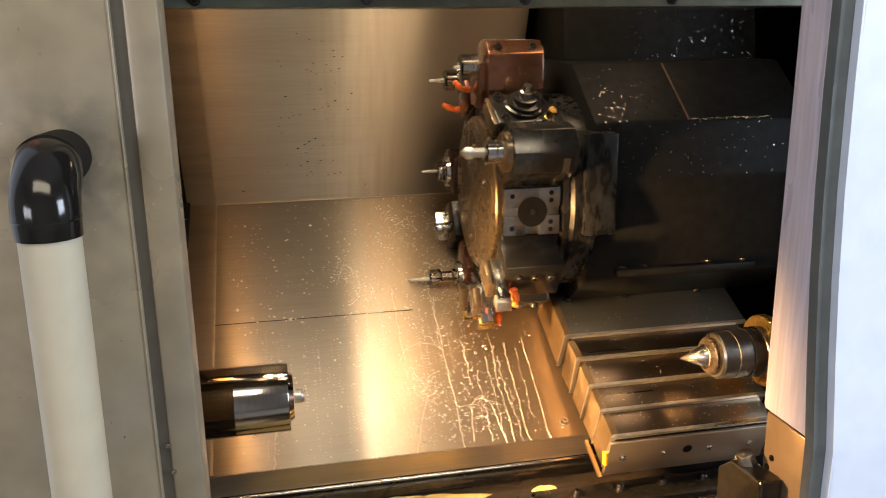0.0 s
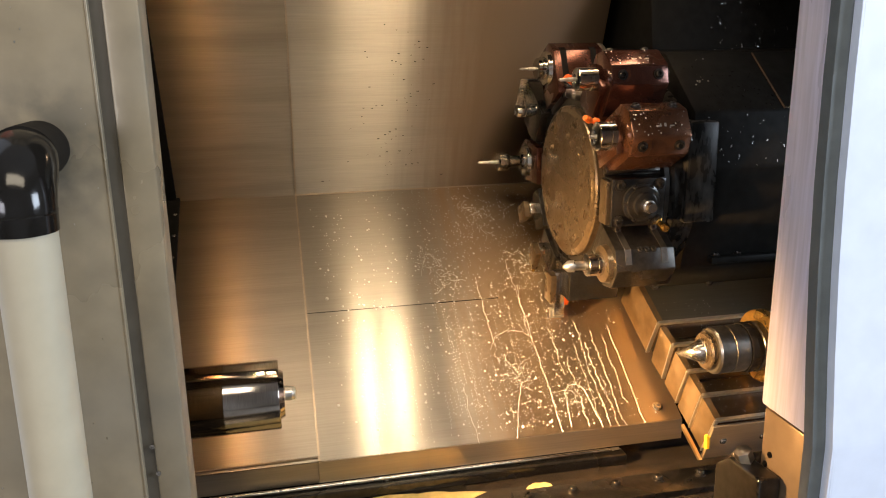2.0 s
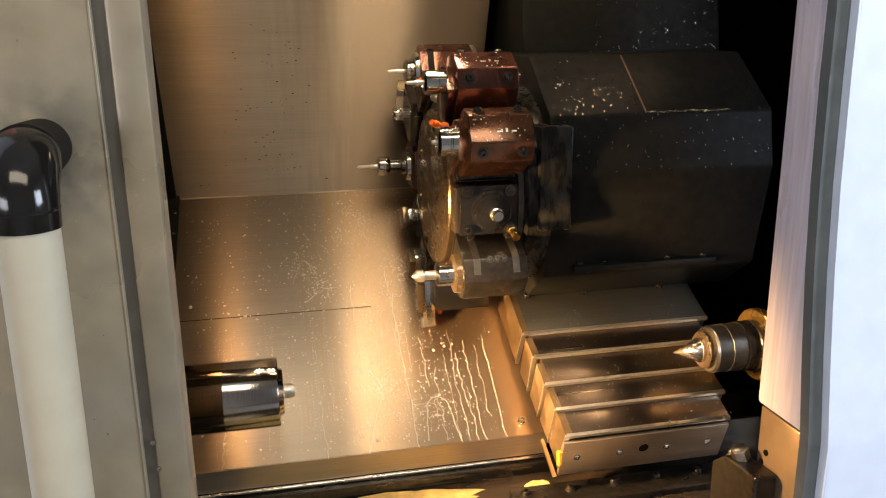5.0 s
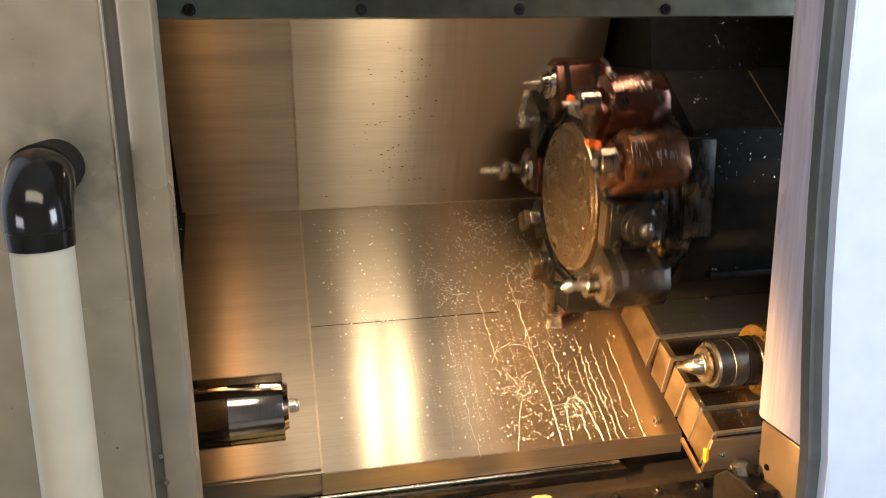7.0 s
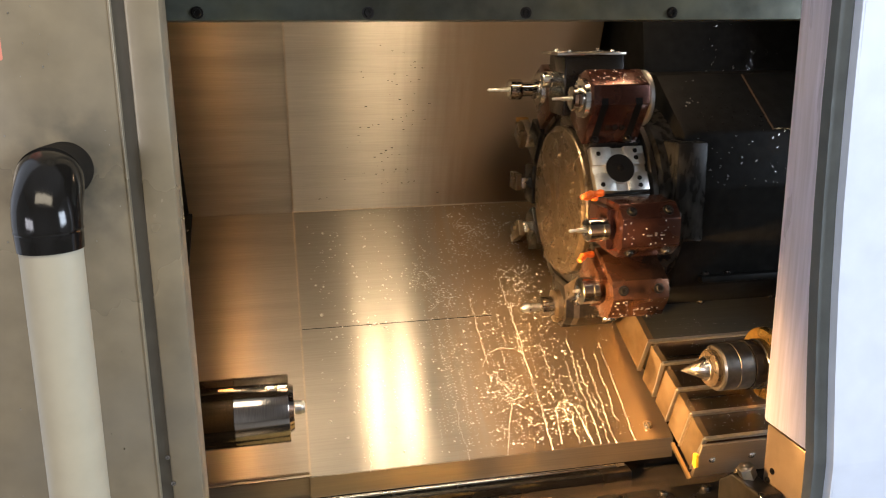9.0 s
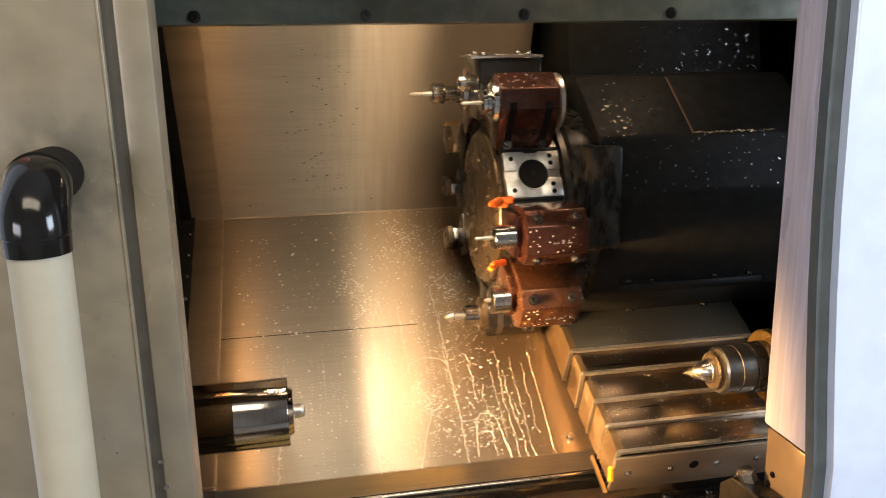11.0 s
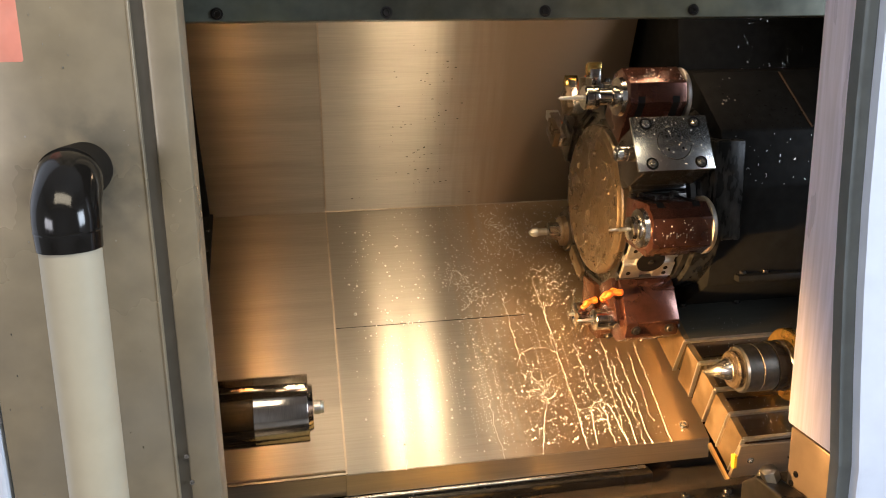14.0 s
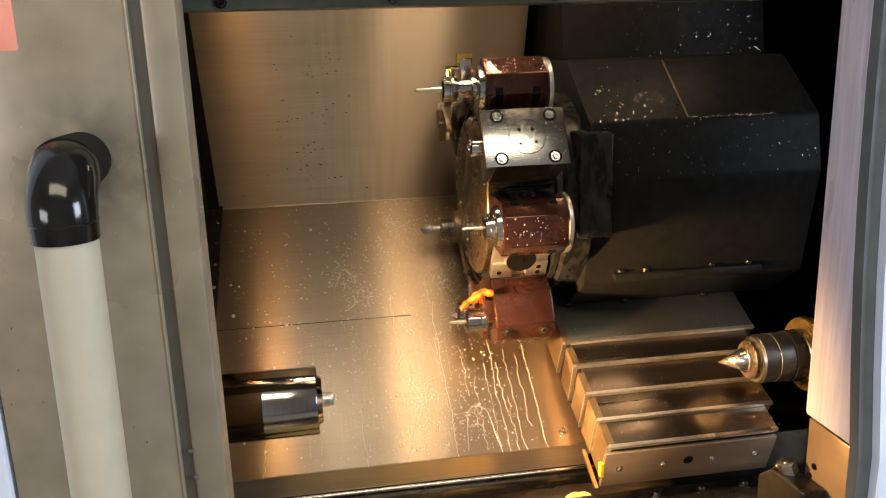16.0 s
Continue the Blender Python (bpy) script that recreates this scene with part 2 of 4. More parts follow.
def smooth(ob, deg=40):
    for p in ob.data.polygons:
        p.use_smooth = True
    ob.data.set_sharp_from_angle(angle=radians(deg))
    return ob


def box(x0, x1, y0, y1, z0, z1, bevel=0.0, bm=None, m=None):
    bm = bm or bmesh.new()
    r = bmesh.ops.create_cube(bm, size=1.0)
    vs = r["verts"]
    bmesh.ops.scale(bm, vec=(x1 - x0, y1 - y0, z1 - z0), verts=vs)
    bmesh.ops.translate(bm, vec=((x0 + x1) / 2, (y0 + y1) / 2, (z0 + z1) / 2), verts=vs)
    if bevel:
        es = list({e for v in vs for e in v.link_edges})
        r2 = bmesh.ops.bevel(bm, geom=es, offset=bevel, segments=2, affect="EDGES", profile=0.5)
        vs = list({v for f in r2["faces"] for v in f.verts} | {v for v in vs if v.is_valid})
    if m is not None:
        bmesh.ops.transform(bm, matrix=m, verts=vs)
    return bm


def prism(pts, x0, x1, bevel=0.0, bm=None):
    """A closed outline in the y-z plane drawn out along x."""
    bm = bm or bmesh.new()
    a = [bm.verts.new((x0, y, z)) for y, z in pts]
    b = [bm.verts.new((x1, y, z)) for y, z in pts]
    fs = [bm.faces.new(a), bm.faces.new(b[::-1])]
    k = len(pts)
    for i in range(k):
        fs.append(bm.faces.new((a[i], b[i], b[(i + 1) % k], a[(i + 1) % k])))
    if bevel:
        es = list({e for f in fs for e in f.edges})
        bmesh.ops.bevel(bm, geom=es, offset=bevel, segments=2, affect="EDGES", profile=0.5)
    return bm


def lathe(rings, n=32, bm=None, m=None):
    """A turned body about the x axis from (x, radius) rings."""
    bm = bm or bmesh.new()
    rows, made = [], []
    for x, r in rings:
        if r < 1e-5:
            rows.append([bm.verts.new((x, 0, 0))])
        else:
            rows.append([bm.verts.new((x, r * math.cos(2 * math.pi * i / n), r * math.sin(2 * math.pi * i / n))) for i in range(n)])
        made += rows[-1]
    for a, b in zip(rows, rows[1:]):
        for i in range(n):
            j = (i + 1) % n
            if len(a) == 1 and len(b) == 1:
                continue
            if len(a) == 1:
                bm.faces.new((a[0], b[i], b[j]))
            elif len(b) == 1:
                bm.faces.new((a[i], b[0], a[j]))
            else:
                bm.faces.new((a[i], b[i], b[j], a[j]))
    if len(rows[0]) > 1:
        bm.faces.new(rows[0][::-1])
    if len(rows[-1]) > 1:
        bm.faces.new(rows[-1])
    if m is not None:
        bmesh.ops.transform(bm, matrix=m, verts=made)
    return bm


def aim(p, d):
    """A pose at p whose x axis points along d."""
    return Matrix.Translation(p) @ Vector(d).to_track_quat("X", "Z").to_matrix().to_4x4()


def bolt(parent, p, d, r=0.006, material=None, name="bolt", label=""):
    """A socket-head cap screw at p, its head standing out along d."""
    bm = lathe([(0, r * 1.5), (0.0015, r * 1.5), (0.0015, r), (r * 0.8, r), (r, r * 0.88), (r, r * 0.52), (r * 0.45, r * 0.52)], 14, m=aim(p, d))
    return smooth(part(name, bm, material or DARK_STEEL, parent, label))


def tube(points, r, n=10, bm=None):
    """A round tube along points, its ends closed."""
    bm = bm or bmesh.new()
    rows = []
    pts = [Vector(p) for p in points]
    side = None
    for i, p in enumerate(pts):
        d = (pts[min(i + 1, len(pts) - 1)] - pts[max(i - 1, 0)]).normalized()
        if side is None:
            side = d.orthogonal().normalized()
        side = (side - d * side.dot(d)).normalized()
        up = d.cross(side)
        rr = r[i] if isinstance(r, (list, tuple)) else r
        rows.append([bm.verts.new(p + rr * (math.cos(2 * math.pi * k / n) * side + math.sin(2 * math.pi * k / n) * up)) for k in range(n)])
    for a, b in zip(rows, rows[1:]):
        for k in range(n):
            bm.faces.new((a[k], b[k], b[(k + 1) % n], a[(k + 1) % n]))
    bm.faces.new(rows[0][::-1])
    bm.faces.new(rows[-1])
    return bm


# ---- plan ----
SLOPE = radians(32.7)
FY, FZ = 0.094, 0.870            # front edge of the sloping cover
BY, BZ = 0.682, 1.2475           # where the sloping cover meets the back cover
LEAN = radians(22.0)             # the back cover leans forward
AXLE = (0.216, 0.300, 1.315)     # turret axle at the face of its disc, carriage at rest
CUT = -0.314                     # free edge of the sliding cover, carriage at rest
SPINDLE_Z = 1.05


def up_slope(d, h=0.0):
    """A (y, z) place d metres up the sloping cover from its front edge and h off its face."""
    return FY + d * math.cos(SLOPE) - h * math.sin(SLOPE), FZ + d * math.sin(SLOPE) + h * math.cos(SLOPE)


def up_wall(d, h=0.0):
    return BY - d * math.sin(LEAN) - h * math.cos(LEAN), BZ + d * math.cos(LEAN) - h * math.sin(LEAN)


DEPTH = math.hypot(BY - FY, BZ - FZ)

# ---- structure ----


def structure():
    s = lambda ob, label, cat: tagged(ob, label, cat, kind="structure")
    s(part("floor", box(-5, 5, -5, 3, -0.1, 0.0), CONCRETE), "grey concrete workshop floor", "floor")
    s(part("wall_south", box(-5, 5, -5.1, -5, 0, 5), PLASTER), "plain light plaster workshop wall", "wall")
    s(part("wall_west", box(-5.1, -5, -5, 3, 0, 5), PLASTER), "plain light plaster workshop wall", "wall")
    s(part("wall_east", box(5, 5.1, -5, 3, 0, 5), PLASTER), "plain light plaster workshop wall", "wall")
    s(part("wall_north", box(-5, 5, 3, 3.1, 0, 5), PLASTER), "plain light plaster workshop wall", "wall")
    s(part("ceiling", box(-5, 5, -5, 3, 5, 5.1), PLASTER), "plain light workshop ceiling", "ceiling")
    # the machine's enclosure
    s(part("enclosure_wall_left", box(-0.63, -0.605, -0.38, 1.0, 0.55, 1.95), BLACK_PAINT), "black inner side wall of the machine by the headstock", "wall")
    s(part("enclosure_wall_right", box(1.15, 1.18, -0.42, 1.0, 0.55, 1.95), BLACK_PAINT), "black inner side wall of the machine by the tailstock", "wall")
    s(part("enclosure_wall_back", box(-0.605, 1.15, 0.97, 1.0, 0.55, 1.95), BLACK_PAINT), "black rear wall inside the machine", "wall")
    s(part("enclosure_roof", box(-0.63, 1.18, -0.42, 1.0, 1.952, 1.98), BLACK_PAINT), "black sheet roof of the machine enclosure", "ceiling")
    s(part("base_casting", box(-0.605, 1.15, -0.42, 0.97, 0.0, 0.60), BLACK_PAINT), "black machine base under the chip tray", "machine base")
    st = s(part("ceiling_strip", box(-0.60, 0.62, 0.037, 0.045, 1.658, 1.95, 0.0015), STRIP_PAINT), "green-grey painted strip with cap screws along the ceiling", "trim")
    part("flange", box(-0.60, 0.62, 0.045, 0.085, 1.658, 1.662), STRIP_PAINT, st)
    for i in range(5):
        bolt(st, (-0.469 + 0.251 * i, 0.037, 1.6695), (0, -1, 0), 0.0062, name="cap_screw")
    s(part("front_apron", box(-0.9, 0.9, -0.445, -0.42, 0.0, 0.80), DOOR_PAINT), "grey lower front sheet of the machine", "wall")


def right_column():
    col = empty("column", "pale lilac painted door column beside the opening", "column", kind="structure")
    up = [(-0.346, 1.124), (-0.446, 1.124), (-0.433, 1.23), (-0.423, 1.33), (-0.4165, 1.43), (-0.413, 1.55), (-0.411, 1.95), (-0.346, 1.95)]
    smooth(part("upper_cover", prism(up, 0.2515, 0.42, 0.005), LAVENDER, col))
    b = box(0.2545, 0.42, -0.440, -0.352, 0.60, 1.1215, 0.003)
    smooth(part("lower_cover", b, mat("coolant_stained_steel", (0.36, 0.27, 0.18), 0.36, 0.8, 24, 0.15, 0.12, stain=(0.20, 0.14, 0.09)), col, "brownish bare steel lower cover"))
    front = [(-0.4485, 0.60), (-0.4475, 1.124), (-0.4345, 1.23), (-0.4245, 1.33), (-0.4180, 1.43), (-0.4145, 1.55), (-0.4125, 1.95)]

    def band(a, b):
        return [(y - a, z) for y, z in front] + [(y - b, z) for y, z in reversed(front)]

    smooth(part("gasket", prism(band(0.0, 0.016), 0.2425, 0.2595, 0.002), GASKET, col, "blue-grey rubber gasket"))
    part("outer_panel", prism(band(0.004, 0.028), 0.2600, 0.95, 0.006), WHITE_BLUE, col, "bluish white painted outer panel")
    for p in ((0.2545, -0.372, 1.062), (0.2545, -0.385, 1.03), (0.2545, -0.364, 1.045)):
        bolt(col, p, (-1, 0, 0), 0.0028, HOLE, "screw")
    # bolted bracket at the foot of the column
    br = tagged(part("bracket", prism([(-0.40, 0.9), (-0.30, 0.9), (-0.300, 1.015), (-0.33, 1.040), (-0.40, 1.045)], 0.222, 0.253, 0.003), DARK_STEEL),
                "oily steel bracket bolted to the column foot", "bracket")
    for p in ((0.232, -0.302, 1.005), (0.244, -0.315, 1.030)):
        bolt(br, p, (0, 0.5, 1), 0.006)
    smooth(part("nut", lathe([(0, 0.012), (0.016, 0.012), (0.018, 0.009)], 6, m=aim((0.238, -0.345, 1.042), (-0.4, 0, 1))), STEEL, br))


def door():
    d = empty("sliding_door", "grey painted sheet steel sliding door with scuffs, slid open", "door")
    yf = -0.457
    smooth(part("door_panel", box(-0.652, -0.497, yf, yf + 0.045, 0.78, 1.95, 0.003), DOOR_PAINT, d))
    smooth(part("edge_strip", box(-0.4865, -0.4565, yf + 0.001, yf + 0.045, 0.78, 1.95, 0.0035), DOOR_PAINT, d, "grey edge strip"))
    part("groove", box(-0.499, -0.485, yf + 0.005, yf + 0.03, 0.78, 1.95), DOOR_SEAL, d, "dark grey groove")
    bead = lathe([(0.78, 0.0013), (1.95, 0.0013)], 10, m=Matrix.Translation((-0.4985, yf + 0.0003, 0)) @ Matrix.Rotation(radians(-90), 4, "Y"))
    smooth(part("bead", bead, DOOR_PAINT, d))
    for p in ((-0.4866 + 0.003, yf, 1.215), (-0.4866 + 0.006, yf, 1.186)):
        bolt(d, (p[0] - 0.004, p[1] + 0.001, p[2]), (0, -1, 0), 0.0016, CHIP, "rivet")
    # The door's pinkish glare, drawn as a thin coloured pad.
    smooth(part("pink_glare", box(-0.645, -0.581, yf - 0.0006, yf + 0.02, 1.594, 1.70, 0.009), PINK, d, "pinkish glare on the door, drawn as a thin pad"))
    # fixed white panel past the door's edge
    tagged(part("side_panel", box(-1.3, -0.655, -0.46, -0.42, 0.60, 1.95, 0.004), WHITE_BLUE), "white painted side panel beside the door", "panel", kind="structure")
    # scuffs and paint chips
    bm = bmesh.new()
    rng = random.Random(5)
    for _ in range(46):
        x, z = rng.uniform(-0.645, -0.505), rng.uniform(1.15, 1.75)
        w, h = rng.uniform(0.0004, 0.0011), rng.uniform(0.0005, 0.002)
        box(x, x + w, yf - 0.0003, yf + 0.001, z, z + h, bm=bm, m=None)
    part("paint_chips", bm, CHIP, d, "small bare metal paint chips", "stuff")


def handle():
    h = empty("door_handle", "cream tube handle with glossy black elbow on the door", "handle")
    x, y = -0.5435, -0.551
    r = 0.0236
    smooth(part("grip_tube", tube([(x - 0.003, y, 0.60), (x - 0.003, y, 1.2), (x, y, 1.456)], r, 40), CREAM, h, "cream painted grip tube"))
    zb = 1.507
    pts, rad = [], []
    for px, py, pz, pr in ((-0.006, 0.0935, 0.0, 0.0240), (-0.005, 0.081, 0.0, 0.0245), (-0.004, 0.040, 0.0, 0.0252), (-0.003, 0.032, -0.0005, 0.0258), (-0.002, 0.026, -0.0030, 0.0262),
                           (-0.001, 0.016, -0.0110, 0.0264), (-0.001, 0.007, -0.0195, 0.0264), (0.0, 0.002, -0.0260, 0.0262), (0.0, 0.0, -0.0320, 0.0258)):
        pts.append(Vector((x + px, y + py, zb + pz)))
        rad.append(pr)
    pts += [Vector((x, y, 1.464)), Vector((x, y, 1.4545))]
    rad += [0.0254, 0.0250]
    smooth(part("elbow", tube(pts[3:], rad[3:], 40), BLACK_PLASTIC, h, "glossy black plastic elbow"), 60)
    smooth(part("elbow_foot", tube(pts[:4], rad[:4], 40), DULL_BLACK, h, "dull black foot of the elbow"), 60)
    smooth(part("elbow_rim", tube([(x, y, 1.4715), (x, y, 1.4700), (x, y, 1.4685)], [0.0256, 0.0262, 0.0256], 40), BLACK_PLASTIC, h))


# ---- fixed sheets, tray, spindle and tailstock ----


def fixed_cover():
    c = empty("fixed_way_cover", "worn stainless cover sheets under the sliding cover", "way cover")
    f, b = up_slope(0.004, -0.008), up_slope(DEPTH - 0.001, -0.008)
    f2, b2 = up_slope(0.004, -0.016), up_slope(DEPTH - 0.001, -0.016)
    part("sloping_sheet", prism([f, b, b2, f2], -0.604, 0.10), STEEL_UNDER, c)
    w = [up_wall(0.0, -0.008), up_wall(0.62, -0.008), up_wall(0.62, -0.016), up_wall(0.0, -0.016)]
    part("back_sheet", prism(w, -0.604, 0.10), STEEL_UNDER, c)
    part("front_lip", box(-0.604, 0.10, FY + 0.007, FY + 0.013, FZ - 0.046, FZ + 0.004), STEEL_LIP, c)
    # the next telescoping sheet, drawn half out
    m = empty("middle_way_cover", "stainless middle sheet of the telescoping cover", "way cover")
    f, b = up_slope(0.002, -0.003), up_slope(DEPTH + 0.004, -0.003)
    f2, b2 = up_slope(0.002, -0.0065), up_slope(DEPTH - 0.001, -0.0065)
    part("sloping_sheet", prism([f, b, b2, f2], -0.604, -0.02), STEEL_UNDER, m)
    w = [up_wall(-0.003, -0.003), up_wall(0.62, -0.003), up_wall(0.62, -0.0065), up_wall(0.0, -0.0065)]
    part("back_sheet", prism(w, -0.604, -0.02), WALL_UNDER, m)
    # dark corner strip with screws by the headstock
    st = empty("corner_strip", "black corner strip with small screws by the headstock", "trim", kind="structure")
    f, b = up_slope(0.02, 0.012), up_slope(DEPTH - 0.002, 0.012)
    part("strip_bar", prism([f, b, up_slope(DEPTH - 0.002, 0.004), up_slope(0.02, 0.004)], -0.604, -0.574), BLACK_PAINT, st)
    part("upright_bar", prism([up_wall(0.01, 0.012), up_wall(0.6, 0.012), up_wall(0.6, 0.004), up_wall(0.01, 0.004)], -0.604, -0.581), BLACK_PAINT, st)
    for i in range(9):
        y, z = up_slope(0.12 + 0.065 * i, 0.012)
        bolt(st, (-0.582, y, z), (0, -math.sin(SLOPE), math.cos(SLOPE)), 0.0028, STEEL, "screw")


def tray():
    t = empty("chip_tray", "wet dark steel chip tray with dried coolant", "chip tray")
    part("tray_sheet", box(-0.604, 1.14, -0.419, 0.30, 0.785, 0.80), TRAY, t)
    part("tray_back", box(-0.604, 1.14, 0.118, 0.126, 0.80, 0.835), TRAY, t)
    for i, (y, z, r) in enumerate(((0.088, 0.824, 0.0042), (0.076, 0.817, 0.0030))):
        smooth(part("rail", tube([(-0.604, y, z), (0.26, y, z)], r, 12), STEEL if i == 0 else DARK_STEEL, t, "polished steel rail"))
    smooth(part("rail_bed", box(-0.604, 0.27, 0.070, 0.100, 0.80, 0.820, 0.003), DARK_STEEL, t))
    # bolted strip
    smooth(part("bolted_strip", prism([(-0.055, 0.80), (0.012, 0.80), (0.012, 0.812), (-0.055, 0.812)], 0.02, 0.47, 0.0015), DARK_STEEL, t, "oily bolted steel strip"))
    for i in range(6):
        bolt(t, (0.045 + 0.083 * i, -0.012 - 0.0 * i, 0.812), (0, 0, 1), 0.0075)
    # dried coolant
    rng = random.Random(3)
    for cx, cy, rx, ry in ((-0.245, 0.010, 0.205, 0.055), (0.080, 0.022, 0.024, 0.018), (-0.28, -0.12, 0.2, 0.05)):
        bm = bmesh.new()
        n = 72
        rim, mid = [], []
        for k in range(n):
            a = 2 * math.pi * k / n
            sup = 1 / max(abs(math.cos(a)) ** 3 + abs(math.sin(a)) ** 3, 0.2) ** (1 / 3)
            w = sup * (1 + 0.14 * noise.noise((cx * 9 + 3 * math.cos(a), 3 * math.sin(a), cy)) + 0.07 * rng.uniform(-1, 1))
            x, y = cx + rx * w * math.cos(a), cy + ry * w * math.sin(a)
            rim.append(bm.verts.new((x, y, 0.8003)))
            mid.append(bm.verts.new((cx + (x - cx) * 0.86, cy + (y - cy) * 0.86, 0.8055 + 0.001 * rng.uniform(-1, 1))))
        c = bm.verts.new((cx, cy, 0.806))
        for k in range(n):
            j = (k + 1) % n
            bm.faces.new((rim[k], rim[j], mid[j], mid[k]))
            bm.faces.new((mid[k], mid[j], c))
        smooth(part("dried_coolant", bm, SLUDGE, t, "crusted pale yellow dried coolant"))


def workpiece():
    sp = empty("spindle_chuck", "steel chuck at the headstock spindle", "chuck")
    smooth(part("chuck_body", lathe([(-0.60, 0.10), (-0.575, 0.10), (-0.57, 0.095)], 48, m=Matrix.Translation((0, 0, SPINDLE_Z))), STEEL, sp))
    for k in range(3):
        a = radians(35 + 120 * k)
        smooth(part("jaw", box(-0.57, -0.535, -0.016, 0.016, 0.056, 0.088, 0.003, m=Matrix.Translation((0, 0, SPINDLE_Z)) @ Matrix.Rotation(a, 4, "X")), STEEL, sp))
    w = empty("workpiece", "turned dark steel bar with a small centre spigot", "workpiece")
    mm = Matrix.Translation((0, 0, SPINDLE_Z))
    smooth(part("bar", lathe([(-0.455, 0.0552), (-0.454, 0.0550), (-0.3725, 0.0550), (-0.3710, 0.0538), (-0.3708, 0.0400), (-0.3640, 0.0360), (-0.3640, 0.0)], 96, m=mm), TURNED, w))
    smooth(part("clamped_end", lathe([(-0.60, 0.0555), (-0.4553, 0.0555), (-0.4551, 0.0545)], 96, m=mm), TURNED_GOLD, w, "golden tinted end of the bar"))
    smooth(part("spigot", lathe([(-0.3625, 0.0115), (-0.352, 0.0115), (-0.351, 0.0105), (-0.347, 0.010), (-0.346, 0.004), (-0.346, 0)], 24, m=mm), BRIGHT, w, "bright turned spigot"))


def tailstock():
    t = empty("tailstock", "tailstock with a steel live centre", "tailstock")
    mm = Matrix.Translation((0, 0, SPINDLE_Z))
    smooth(part("centre_point", lathe([(0.3185, 0.0), (0.3660, 0.0205), (0.367, 0.0225), (0.374, 0.0225), (0.374, 0.0)], 48, m=mm), STEEL, t, "ground sixty degree point"), 25)
    smooth(part("seal_ring", lathe([(0.372, 0.031), (0.375, 0.034), (0.384, 0.034), (0.386, 0.031)], 48, m=mm), DISC, t, "brassy seal ring"), 25)
    smooth(part("bearing_body", lathe([(0.384, 0.0395), (0.388, 0.0425), (0.4125, 0.0425), (0.4130, 0.0418), (0.4145, 0.0418), (0.4150, 0.0430), (0.441, 0.0430), (0.444, 0.041)], 64, m=mm), GREY_FACE, t, "turned bearing body"), 25)
    smooth(part("rear_ring", lathe([(0.444, 0.0445), (0.449, 0.0455), (0.456, 0.0455), (0.458, 0.043), (0.466, 0.043), (0.468, 0.046), (0.48, 0.046)], 64, m=mm), BLACK_BLOCK, t, "black rear ring"), 25)
    # Brass colour here stands for orange lamp light on the flange.
    smooth(part("flange", lathe([(0.480, 0.064), (0.482, 0.066), (0.494, 0.066), (0.496, 0.064)], 64, m=mm), BRASS, t, "quill flange with orange lamp light in its colour"), 25)
    smooth(part("quill", lathe([(0.496, 0.052), (0.78, 0.052)], 64, m=mm), STEEL, t))
    smooth(part("tailstock_body", box(0.78, 1.14, -0.16, 0.06, 0.601, 1.20, 0.02), BLACK_PAINT, t))


